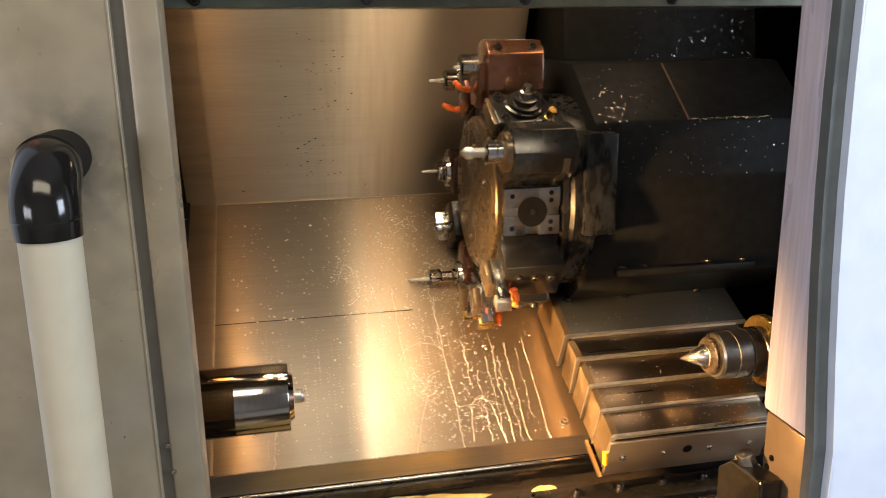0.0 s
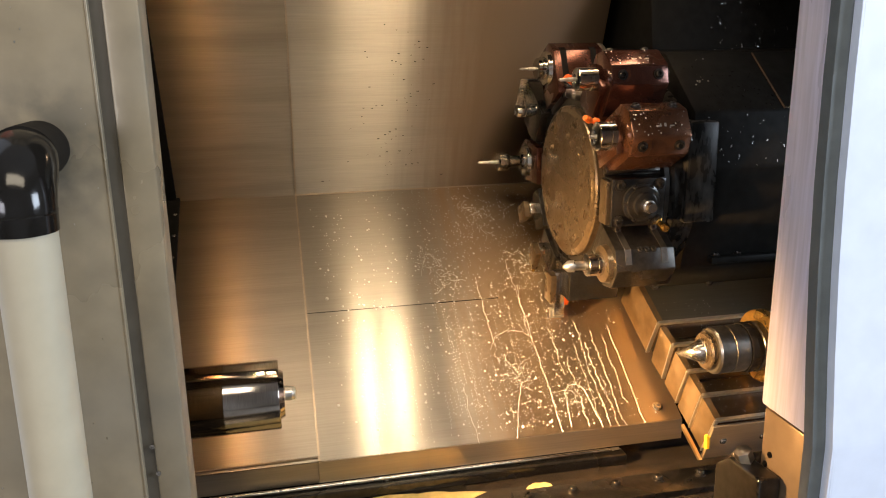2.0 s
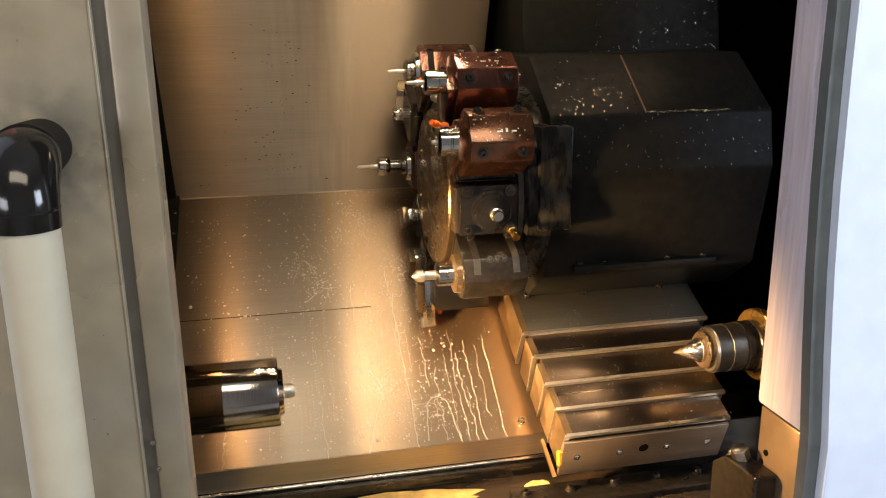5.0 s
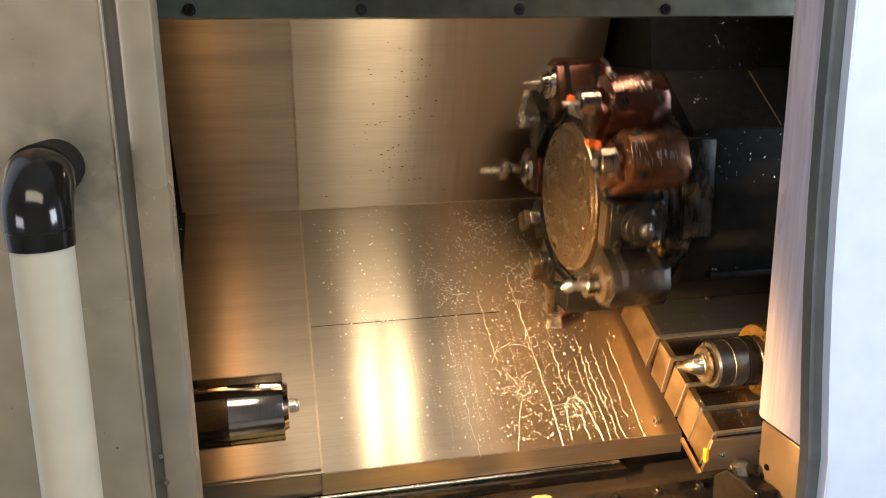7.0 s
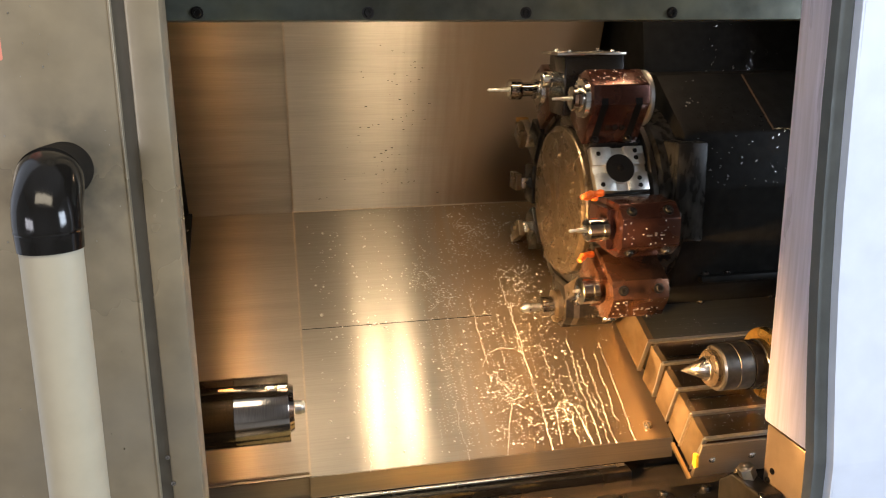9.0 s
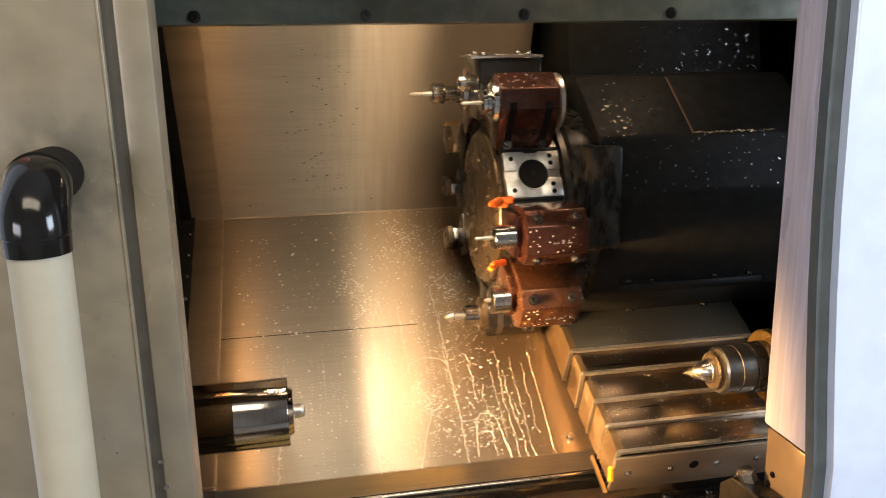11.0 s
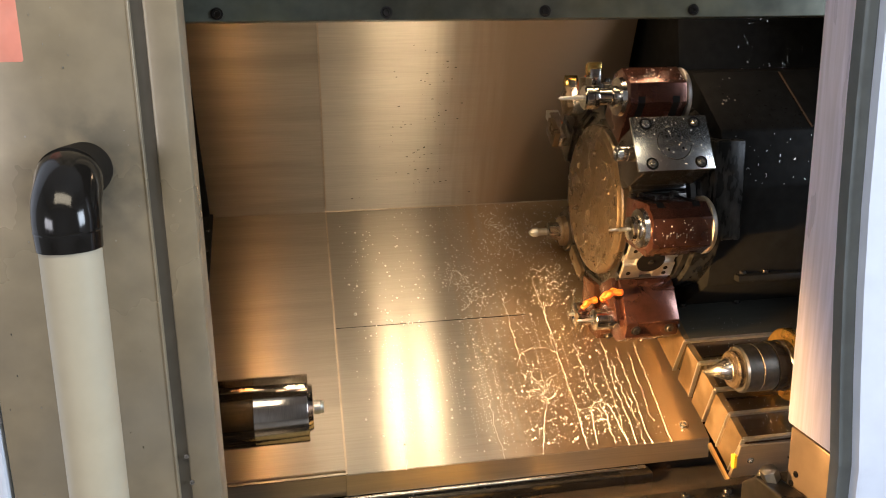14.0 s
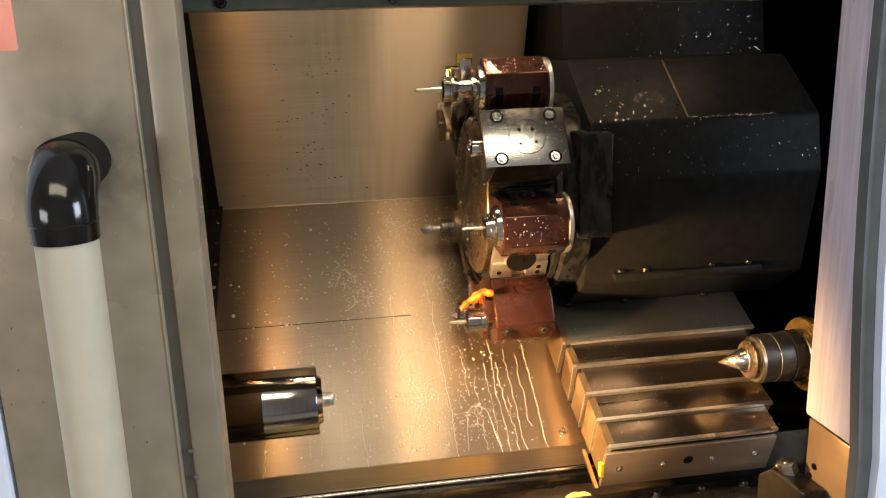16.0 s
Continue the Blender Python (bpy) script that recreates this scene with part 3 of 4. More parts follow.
# ---- the sliding cover with its drops ----


def scatter_drops():
    """Coolant drops, denser to the turret side, as low domes on the sloping sheet."""
    rng = random.Random(11)
    vs, fs = [], []

    def dome(x, d, r, flat, long=1.0):
        base = len(vs)
        k = 8
        for ring, (rr, hh) in enumerate(((1.0, 0.0), (0.62, 0.75))):
            for i in range(k):
                a = 2 * math.pi * i / k
                y, z = up_slope(d + r * long * rr * math.sin(a), flat * hh * r)
                vs.append((x + r * rr * math.cos(a), y, z))
        y, z = up_slope(d, flat * r)
        vs.append((x, y, z))
        for i in range(k):
            j = (i + 1) % k
            fs.append((base + i, base + j, base + k + j, base + k + i))
            fs.append((base + k + i, base + k + j, base + 2 * k))

    sizes = (0.0005, 0.0006, 0.0007, 0.0008, 0.0009, 0.0010, 0.0012, 0.0014, 0.0019)
    for _ in range(13000):
        d = rng.uniform(0.01, DEPTH - 0.005)
        x = rng.uniform(CUT + 0.03, 0.37)
        if x < -0.05:
            keep = 0.05 + 0.05 * (d > 0.3)
        elif x < 0.24:
            keep = 0.20 + 0.22 * min(1.0, (x + 0.05) / 0.14)
        else:
            keep = max(0.03, 0.34 - (x - 0.24) * 3.2)
        keep *= 0.8 + 0.7 * noise.noise((x * 14, d * 14, 2.0)) + 0.4 * noise.noise((x * 45, d * 45, 7.0))
        if rng.random() > keep:
            continue
        r = rng.choice(sizes) * (1.5 if rng.random() < 0.06 else 1.0)
        dome(x, d, r * (1.35 if x < -0.05 else 0.95), 0.6, rng.uniform(1.0, 1.35))
    # small drops in fine files down the sheet
    for _ in range(110):
        x0 = rng.uniform(-0.22, 0.2)
        d = rng.uniform(0.01, 0.26)
        for i in range(rng.randint(6, 22)):
            if rng.random() < 0.75:
                dome(x0 + rng.gauss(0, 0.0006), d + i * 0.0075, rng.uniform(0.0005, 0.0010), 0.45, 1.3)
    # clusters
    for cx, cd, n in ((-0.036, 0.462, 60), (-0.010, 0.410, 60), (0.092, 0.150, 60), (0.100, 0.125, 40), (0.180, 0.080, 60), (0.215, 0.090, 30), (0.116, 0.600, 70), (0.185, 0.440, 50)):
        for _ in range(n):
            dome(cx + rng.gauss(0, 0.018), cd + rng.gauss(0, 0.022), rng.choice((0.0007, 0.0010, 0.0012, 0.0018)), 0.45)
    me = bpy.data.meshes.new("coolant_spatter")
    me.from_pydata(vs, [], fs)
    me.materials.append(COOLANT)
    for p in me.polygons:
        p.use_smooth = True
    return me


def trickle(bm, pts, w, rng):
    """A raised bead of coolant along (x, d) points on the sloping sheet."""
    rows = []
    fine = []
    for (a, b), (c, e) in zip(pts, pts[1:]):
        n = max(2, int(math.hypot(c - a, e - b) / 0.006))
        for i in range(n):
            fine.append((a + (c - a) * i / n + 0.0008 * rng.uniform(-1, 1), b + (e - b) * i / n))
    fine.append(pts[-1])
    for i, (x, d) in enumerate(fine):
        x2, d2 = fine[min(i + 1, len(fine) - 1)]
        x1, d1 = fine[max(i - 1, 0)]
        tx, td = x2 - x1, d2 - d1
        ln = math.hypot(tx, td) or 1
        nx, nd = -td / ln, tx / ln
        ww = w * rng.uniform(0.7, 1.25)
        row = []
        for off, hh in ((-1, 0.0), (-0.5, 0.55), (0.5, 0.55), (1, 0.0)):
            y, z = up_slope(d + nd * ww * off, ww * hh)
            row.append(bm.verts.new((x + nx * ww * off, y, z)))
        rows.append(row)
    for a, b in zip(rows, rows[1:]):
        for i in range(3):
            bm.faces.new((a[i], a[i + 1], b[i + 1], b[i]))


def sliding_cover():
    c = empty("sliding_way_cover", "brushed stainless sliding cover wet with coolant drops", "way cover")
    f, b = up_slope(0.0, 0.0), up_slope(DEPTH, 0.0)
    f2, b2 = up_slope(0.0, -0.002), up_slope(DEPTH, -0.002)
    part("sloping_sheet", prism([f, b, b2, f2], CUT, 0.394), STEEL_SHEET, c)
    w = [up_wall(0.0, 0.0), up_wall(0.62, 0.0), up_wall(0.62, -0.002), up_wall(0.0, -0.002)]
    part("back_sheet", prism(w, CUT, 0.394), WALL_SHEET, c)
    part("front_lip", box(CUT, 0.394, FY - 0.002, FY, FZ - 0.042, FZ - 0.0005, 0.0006), STEEL_LIP, c, "bent front lip")
    y1, z1 = up_slope(DEPTH - 0.004, 0.0005)
    smooth(part("bend_seam", tube([(CUT, y1, z1 + 0.002), (0.394, y1, z1 + 0.002)], 0.0016, 8), STEEL_LIP, c))
    for pts in ([up_slope(0.0, 0.0022), up_slope(DEPTH, 0.0022), up_slope(DEPTH, 0.0), up_slope(0.0, 0.0)], [up_wall(0.0, 0.0022), up_wall(0.62, 0.0022), up_wall(0.62, 0.0), up_wall(0.0, 0.0)]):
        part("folded_edge", prism(pts, CUT, CUT + 0.0035), STEEL_LIP, c, "folded sheet edge")
    for d in (0.338,):
        part("sheet_joint", prism([up_slope(d - 0.0008, 0.0005), up_slope(d + 0.0008, 0.0005), up_slope(d + 0.0008, -0.001), up_slope(d - 0.0008, -0.001)], CUT + 0.004, 0.10), DARK_STEEL, c, "thin dark sheet joint")
    y, z = up_slope(0.031, 0.0)
    bolt(c, (0.353, y, z), (0, -math.sin(SLOPE), math.cos(SLOPE)), 0.0065, STEEL, "cap_screw")
    drops = new("coolant_spatter", scatter_drops())
    drops.parent = c
    tagged(drops, "pale coolant drops and splashes", kind="stuff")
    rng = random.Random(8)
    bm = bmesh.new()
    for x, top, low, wide in ((0.144, 0.446, 0.236, 0.0007), (0.148, 0.370, 0.003, 0.0010), (0.255, 0.200, 0.085, 0.0012), (0.246, 0.255, 0.004, 0.0009), (0.275, 0.230, 0.002, 0.0009),
                              (0.317, 0.240, 0.003, 0.0008), (0.230, 0.200, 0.020, 0.0007), (0.296, 0.215, 0.05, 0.0007), (0.062, 0.402, 0.216, 0.0007), (0.190, 0.250, 0.13, 0.0008),
                              (0.262, 0.12, 0.003, 0.0007), (0.205, 0.17, 0.01, 0.0008), (-0.20, 0.10, 0.0, 0.0005), (-0.02, 0.13, 0.0, 0.0005)):
        n, wob = 16, rng.uniform(0, 9)
        run = [(x + 0.007 * noise.noise((wob, i * 0.45, x * 30)), top + (low - top) * i / n) for i in range(n + 1)]
        trickle(bm, run, wide * 0.75, rng)
        dome_end = [(run[-1][0], low), (run[-1][0], low - 0.003)]
        trickle(bm, dome_end, wide * 1.7, rng)
    # a loop of coolant by the front edge
    arc = [(0.198 + 0.022 * math.cos(a), 0.075 + 0.028 * math.sin(a)) for a in [math.pi * (1 - i / 8) for i in range(9)]]
    trickle(bm, [(0.168, 0.01)] + arc + [(0.224, 0.04), (0.230, 0.0)], 0.0010, rng)

    def curl(x, d, length, wide):
        """A wandering thread of stringy coolant and fine swarf."""
        a = rng.uniform(0, 2 * math.pi)
        bend = rng.uniform(-0.5, 0.5)
        pts = [(x, d)]
        for _ in range(max(3, int(length / 0.006))):
            a += bend + rng.uniform(-0.55, 0.55)
            x += 0.006 * math.cos(a)
            d = min(max(d + 0.006 * math.sin(a), 0.004), DEPTH - 0.006)
            pts.append((x, d))
        trickle(bm, pts, wide, rng)

    for cx, cd, sx, sd, n in ((-0.036, 0.462, 0.008, 0.022, 12), (-0.008, 0.405, 0.016, 0.010, 12), (0.022, 0.397, 0.008, 0.010, 5), (0.092, 0.150, 0.012, 0.024, 12), (0.104, 0.120, 0.010, 0.012, 6),
                              (0.182, 0.080, 0.014, 0.020, 12), (0.218, 0.093, 0.008, 0.010, 4), (0.112, 0.610, 0.03, 0.014, 8), (0.124, 0.558, 0.02, 0.016, 6), (0.170, 0.430, 0.014, 0.02, 7), (0.200, 0.475, 0.010, 0.02, 5)):
        for _ in range((n + 1) // 2):
            curl(cx + rng.gauss(0, sx), cd + rng.gauss(0, sd), rng.uniform(0.02, 0.055), rng.uniform(0.00025, 0.0006))
    trickle(bm, [(0.052, 0.205), (0.070, 0.238), (0.100, 0.250), (0.130, 0.243), (0.148, 0.225)], 0.0005, rng)
    trickle(bm, [(0.056, -0.001), (0.066, 0.03), (0.074, 0.06), (0.096, 0.12)], 0.0006, rng)
    part("coolant_run", bm, COOLANT, c, "pale coolant trickles running down", "stuff")
    # dark specks on the back sheet
    bm = bmesh.new()
    for _ in range(70):
        x, d = rng.gauss(-0.08, 0.055), rng.uniform(0.02, 0.42)
        r = rng.uniform(0.0006, 0.0016)
        y, z = up_wall(d, 0.0)
        box(-r * 1.6, r * 1.6, -0.0003, 0.0003, -r * 0.5, r * 0.5, bm=bm, m=Matrix.Translation((x, y, z)) @ Matrix.Rotation(LEAN, 4, "X"))
    part("oil_specks", bm, BLACK_BLOCK, c, "dark oil specks", "stuff")
    return c


# ---- carriage: stepped covers and turret housing ----


def carriage():
    c = empty("carriage", "black turret carriage with stepped steel way covers", "carriage")
    corners = [(0.162, 1.048), (0.108, 1.022), (0.051, 0.991), (0.002, 0.964), (-0.043, 0.936)]
    slants = []
    ends = (0.755, 0.735, 0.718, 0.705, 0.690)
    for i, (y, z) in enumerate(corners):
        if i == 0:
            pitch, L = radians(28), 0.150
        else:
            dy, dz = corners[i - 1][0] - y, corners[i - 1][1] - z - 0.006
            pitch, L = math.atan2(dz, dy), math.hypot(dy, dz) + 0.012
        ux, uz = math.cos(pitch), math.sin(pitch)
        px, pz = uz, -ux
        slants.append((ux, uz))
        h = 0.088
        pts = [(y, z), (y + ux * L, z + uz * L), (y + ux * L + px * h, z + uz * L + pz * h), (y + px * h, z + pz * h)]
        st = smooth(part("step_cover", prism(pts, 0.3775 + 0.0034 * i, ends[i], 0.0012), COVER_GREY if i == 0 else COVER_STEEL, c, "telescoping steel step cover"))
        sl = 0.146 if i == 0 else 0.050
        side = [(y + ux * 0.001, z + uz * 0.001), (y + ux * sl, z + uz * sl), (y + ux * sl + px * h, z + uz * sl + pz * h), (y + ux * 0.001 + px * h, z + uz * 0.001 + pz * h)]
        part("side_plate", prism(side, 0.3658 + 0.0034 * i, 0.3790 + 0.0034 * i), SIDE_STEEL, st, "bare steel side plate")
        # bright wiper edge
        e = [(y - ux * a + px * b, z - uz * a + pz * b) for a, b in ((0.0045, -0.0015), (-0.002, -0.0015), (-0.002, 0.005), (0.0045, 0.005))]
        part("wiper_edge", prism(e, 0.3675 + 0.0034 * i, ends[i] - 0.001), BRIGHT, st, "bright wiper strip")
        g = [(y - ux * 0.0032, z - uz * 0.0032), (y - ux * 0.0002, z - uz * 0.0002), (y - ux * 0.0002 + px * h, z - uz * 0.0002 + pz * h), (y - ux * 0.0032 + px * h, z - uz * 0.0032 + pz * h)]
        part("front_edge", prism(g, 0.3640 + 0.0034 * i, 0.372 + 0.0034 * i), BRIGHT, st, "bright bent edge")
    y, z = corners[4]
    fp = [(y - 0.004, z - 0.014), (y + 0.002, z - 0.012), (y + 0.032, z - 0.088), (y + 0.024, z - 0.090)]
    fr = smooth(part("end_plate", prism(fp, 0.376, 0.688, 0.0008), STEEL_LIP, c, "bolted brownish end plate"))
    part("angle_leg", prism([(y + 0.09, z - 0.06), (y + 0.024, z - 0.092), (y + 0.018, z - 0.088), (y + 0.09, z - 0.052)], 0.366, 0.372), SIDE_STEEL, c)
    for x in (0.405, 0.485, 0.575, 0.655):
        bolt(fr, (x, y + 0.0105, z - 0.050), (0, -1, -0.3), 0.0045, STEEL)
    # The port's inner shade is a black disc on the plate.
    part("port", lathe([(0, 0.009), (0.001, 0.009)], 20, m=aim((0.53, y + 0.0085, z - 0.047), (0, -1, -0.35))), HOLE, fr, "round port, its shade a black disc")
    part("yellow_plug", box(0.369, 0.3755, y + 0.004, y + 0.014, z - 0.060, z - 0.035, 0.001), YELLOW, c, "yellow wiper plug")
    # housing behind the turret
    prof = [(0.80, 1.578), (0.258, 1.566), (0.131, 1.462), (0.112, 1.36), (0.150, 1.16), (0.25, 1.09), (0.80, 1.09)]
    smooth(part("housing", prism(prof, 0.40, 0.84, 0.006), BLACK_PAINT, c, "oily black cast housing"))
    rear = [(0.36, 1.560), (0.40, 1.80), (0.80, 1.80), (0.80, 1.560)]
    smooth(part("rear_casting", prism(rear, 0.425, 0.86, 0.006), BLACK_PAINT, c, "black rear casting behind the housing"))
    pitch = radians(39.3)
    on_top = Matrix.Translation((0, 0.131, 1.462)) @ Matrix.Rotation(pitch, 4, "X")
    smooth(part("top_cover", box(0.586, 0.80, 0.004, 0.158, -0.004, 0.0018, 0.0008, m=on_top), BLACK_PAINT, c, "black top cover plate"))
    part("cover_edge", box(0.5830, 0.5858, 0.002, 0.158, -0.004, 0.0014, m=on_top), RUST, c, "rusty edge of the cover plate")
    bm = bmesh.new()
    rng = random.Random(17)
    for i in range(46):
        x = 0.588 + 0.0036 * i
        r = rng.uniform(0.0005, 0.0016) * (1.6 if rng.random() < 0.12 else 1)
        lathe([(0, r), (r * 0.5, r * 0.7), (r * 0.6, 0)], 7, bm=bm, m=on_top @ aim((x, rng.gauss(0.002, 0.0012), 0.0012), (0, 0, 1)))
    for _ in range(9):
        r = rng.uniform(0.0008, 0.0022)
        lathe([(0, r), (r * 0.4, r * 0.7), (r * 0.5, 0)], 7, bm=bm, m=on_top @ aim((0.450 + rng.gauss(0, 0.008), 0.08 + rng.gauss(0, 0.004), 0.0), (0, 0, 1)))
    part("crud", bm, CRUD, c, "pale crud along the cover's lower edge", "stuff")
    smooth(part("neck", lathe([(0.352, 0.185), (0.358, 0.192), (0.402, 0.192)], 64, m=Matrix.Translation((0, AXLE[1], AXLE[2]))), WET_PAINT, c, "round black turret neck"))
    smooth(part("neck_plate", box(0.374, 0.434, 0.099, 0.20, 1.262, 1.447, 0.004), WET_PAINT, c, "wet streaked flange plate of the neck"))
    fl = smooth(part("foot_flange", prism([(0.128, 1.170), (0.24, 1.170), (0.24, 1.183), (0.130, 1.183)], 0.455, 0.745, 0.002), BLACK_PAINT, c, "black bolted foot flange"))
    for x in (0.470, 0.519, 0.650, 0.725):
        bolt(fl, (x, 0.145, 1.183), (0, -0.3, 1), 0.0065)
    for x, y, z in ((0.521, 0.245, 1.094), (0.687, 0.245, 1.094), (0.400, 0.245, 1.094)):
        bolt(c, (x, y, z), (0, -0.45, 0.9), 0.0065)
    bm = bmesh.new()
    rng = random.Random(21)
    for _ in range(460):
        x, k = rng.uniform(0.41, 0.83), rng.random()
        if k < 0.5:
            q = abs(rng.gauss(0, 0.4)) % 1.0
            p = Vector((x, 0.131 + 0.127 * q, 1.4625 + 0.104 * q))
            m = Matrix.Rotation(pitch, 4, "X")
        elif k < 0.85:
            q = rng.random() ** 1.5
            x = rng.uniform(0.56, 0.85)
            p, m = Vector((x, 0.3605 + 0.0387 * q, 1.568 + 0.232 * q)), Matrix.Rotation(radians(80.5), 4, "X")
        else:
            q = rng.random()
            p, m = Vector((x, 0.1115 + 0.019 * q, 1.36 + 0.102 * q)), Matrix.Rotation(radians(80), 4, "X")
        L = rng.choice((0.0004, 0.0006, 0.0008, 0.0011, 0.0015, 0.0022))
        box(-L, L, -0.0003 - L * 0.12, 0.0003 + L * 0.12, -0.0004, 0.0009, bm=bm, m=Matrix.Translation(p) @ m @ Matrix.Rotation(rng.uniform(0, 3), 4, "Z"))
    part("chip_litter", bm, CHIP, c, "small bright metal chips and splashes", "stuff")
    bm = bmesh.new()
    for _ in range(330):
        i = rng.choice((0, 1, 2, 3, 4, 2, 3, 4))
        y, z = corners[i]
        ux, uz = slants[i]
        q = rng.uniform(0.004, 0.052)
        r = rng.choice((0.0004, 0.0006, 0.0009))
        lathe([(0, r), (r * 0.5, r * 0.6), (r * 0.6, 0)], 6, bm=bm, m=aim((rng.uniform(0.38, 0.70), y + ux * q, z + uz * q), (0, -uz, ux)))
    part("cover_drops", bm, COOLANT, c, "small coolant drops", "stuff")
    return c


# ---- turret ----


def turn(phi):
    """The station at phi degrees above the viewer's side; built with its radius along -y."""
    return Matrix.Rotation(radians(-phi), 4, "X")


class Station:
    def __init__(self, turret, phi, name, label):
        self.m = turn(phi)
        self.h = new(name)
        self.h.parent = turret
        self.h.matrix_local = self.m
        tagged(self.h, label)

    def add(self, name, bm, material, label="", sm=True):
        ob = part(name, bm, material, self.h, label)
        return smooth(ob) if sm else ob

    def bolt(self, p, d, r=0.006, material=None):
        return bolt(self.h, p, d, r, material)


def spatter(st, out, x0, x1, wide, n, seed):
    """Coolant drops on the outer face of a holder."""
    rng = random.Random(seed)
    bm = bmesh.new()
    for _ in range(n):
        r = rng.choice((0.0005, 0.0007, 0.0009, 0.0013))
        lathe([(0, r), (r * 0.45, r * 0.65), (r * 0.55, 0)], 7, bm=bm, m=aim((rng.uniform(x0, x1), -out, rng.uniform(-wide, wide)), (0, -1, 0)))
    st.add("drop_film", bm, COOLANT, "coolant drops")


def base_plate(st, material):
    st.add("base_plate", box(0.012, 0.118, -0.1785, -0.164, -0.044, 0.044, 0.002), material)


def nose(st, x, r, rad, z=0.0, big=1.0, tip=0.045, material=None, cutter=True):
    """A collet nose that stands out towards -x, with a cutter in it."""
    m = Matrix.Translation((0, -r, z))
    st.add("collet_nut", lathe([(x, rad), (x - 0.010, rad), (x - 0.011, rad * 0.93), (x - 0.013, rad * 0.93), (x - 0.014, rad), (x - 0.030 * big, rad), (x - 0.033 * big, rad * 0.85), (x - 0.034 * big, rad * 0.45), (x - 0.030 * big, rad * 0.4)], 28, m=m), STEEL, "bright collet nut")
    if cutter:
        x1 = x - 0.03 * big
        bm = lathe([(x1, 0.0042), (x1 - tip * 0.5, 0.0042), (x1 - tip * 0.52, 0.0030), (x1 - tip * 0.9, 0.0030), (x1 - tip, 0.0)], 10, m=m)
        st.add("cutter", bm, BRIGHT, "bright drill bit")


def hose_nozzle(st, p, bends, material, r=0.0065):
    """Jointed plastic coolant nozzle: beads along the bends."""
    pts = [Vector(p)]
    for b in bends:
        pts.append(pts[-1] + Vector(b))
    bm = bmesh.new()
    for a, b in zip(pts, pts[1:]):
        L = (b - a).length
        lathe([(0, r * 0.75), (L * 0.1, r), (L * 0.5, r), (L * 0.62, r * 0.72), (L * 0.9, r * 0.8), (L, r * 0.7)], 14, bm=bm, m=aim(a, b - a))
    st.add("coolant_nozzle", bm, material, "jointed plastic coolant nozzle")


def driven_block(st, material, out=0.285, wide=0.048, x0=0.016, x1=0.124, r_tool=0.246, rad=0.021, big=1.0, tip=0.045, cutter=True):
    base_plate(st, DARK_STEEL)
    c = 0.024
    pts = [(-0.176, -0.040), (-0.176, 0.040), (-0.205, wide), (-out + c, wide), (-out, wide - c), (-out, -wide + c), (-out + c, -wide), (-0.205, -wide)]
    st.add("block", prism(pts, x0, x1, 0.0025), material)
    st.add("side_cheek", prism([(-0.172, -0.034), (-0.172, 0.034), (-0.255, wide - 0.012), (-0.255, -wide + 0.012)], x0 - 0.014, x0 + 0.002, 0.002), material)
    for x in (x0 + 0.02, x1 - 0.02):
        for side in (-1, 1):
            st.bolt((x, -out + c / 2, side * (wide - c / 2)), (0, -1, side), 0.0064)
    st.add("rear_cap", prism([(-0.20, -0.036), (-0.20, 0.036), (-out + 0.012, 0.030), (-out + 0.012, -0.030)], x1, x1 + 0.006, 0.002), DARK_STEEL)
    # worn marking: plain bars
    for i, (dx, w) in enumerate(((0.045, 0.010), (0.060, 0.004), (0.070, 0.008))):
        st.add("marking_bar", box(x0 + dx, x0 + dx + w, -out - 0.0004, -out + 0.001, -0.006, -0.0035 + 0.004 * (i % 2)), BRIGHT, "worn pale marking", False)
    nose(st, x0 - 0.012, r_tool, rad, 0.0, big, tip, cutter=cutter)
    spatter(st, out, x0 + 0.004, x1 - 0.004, wide - c - 0.002, 26, int(out * 1e4))


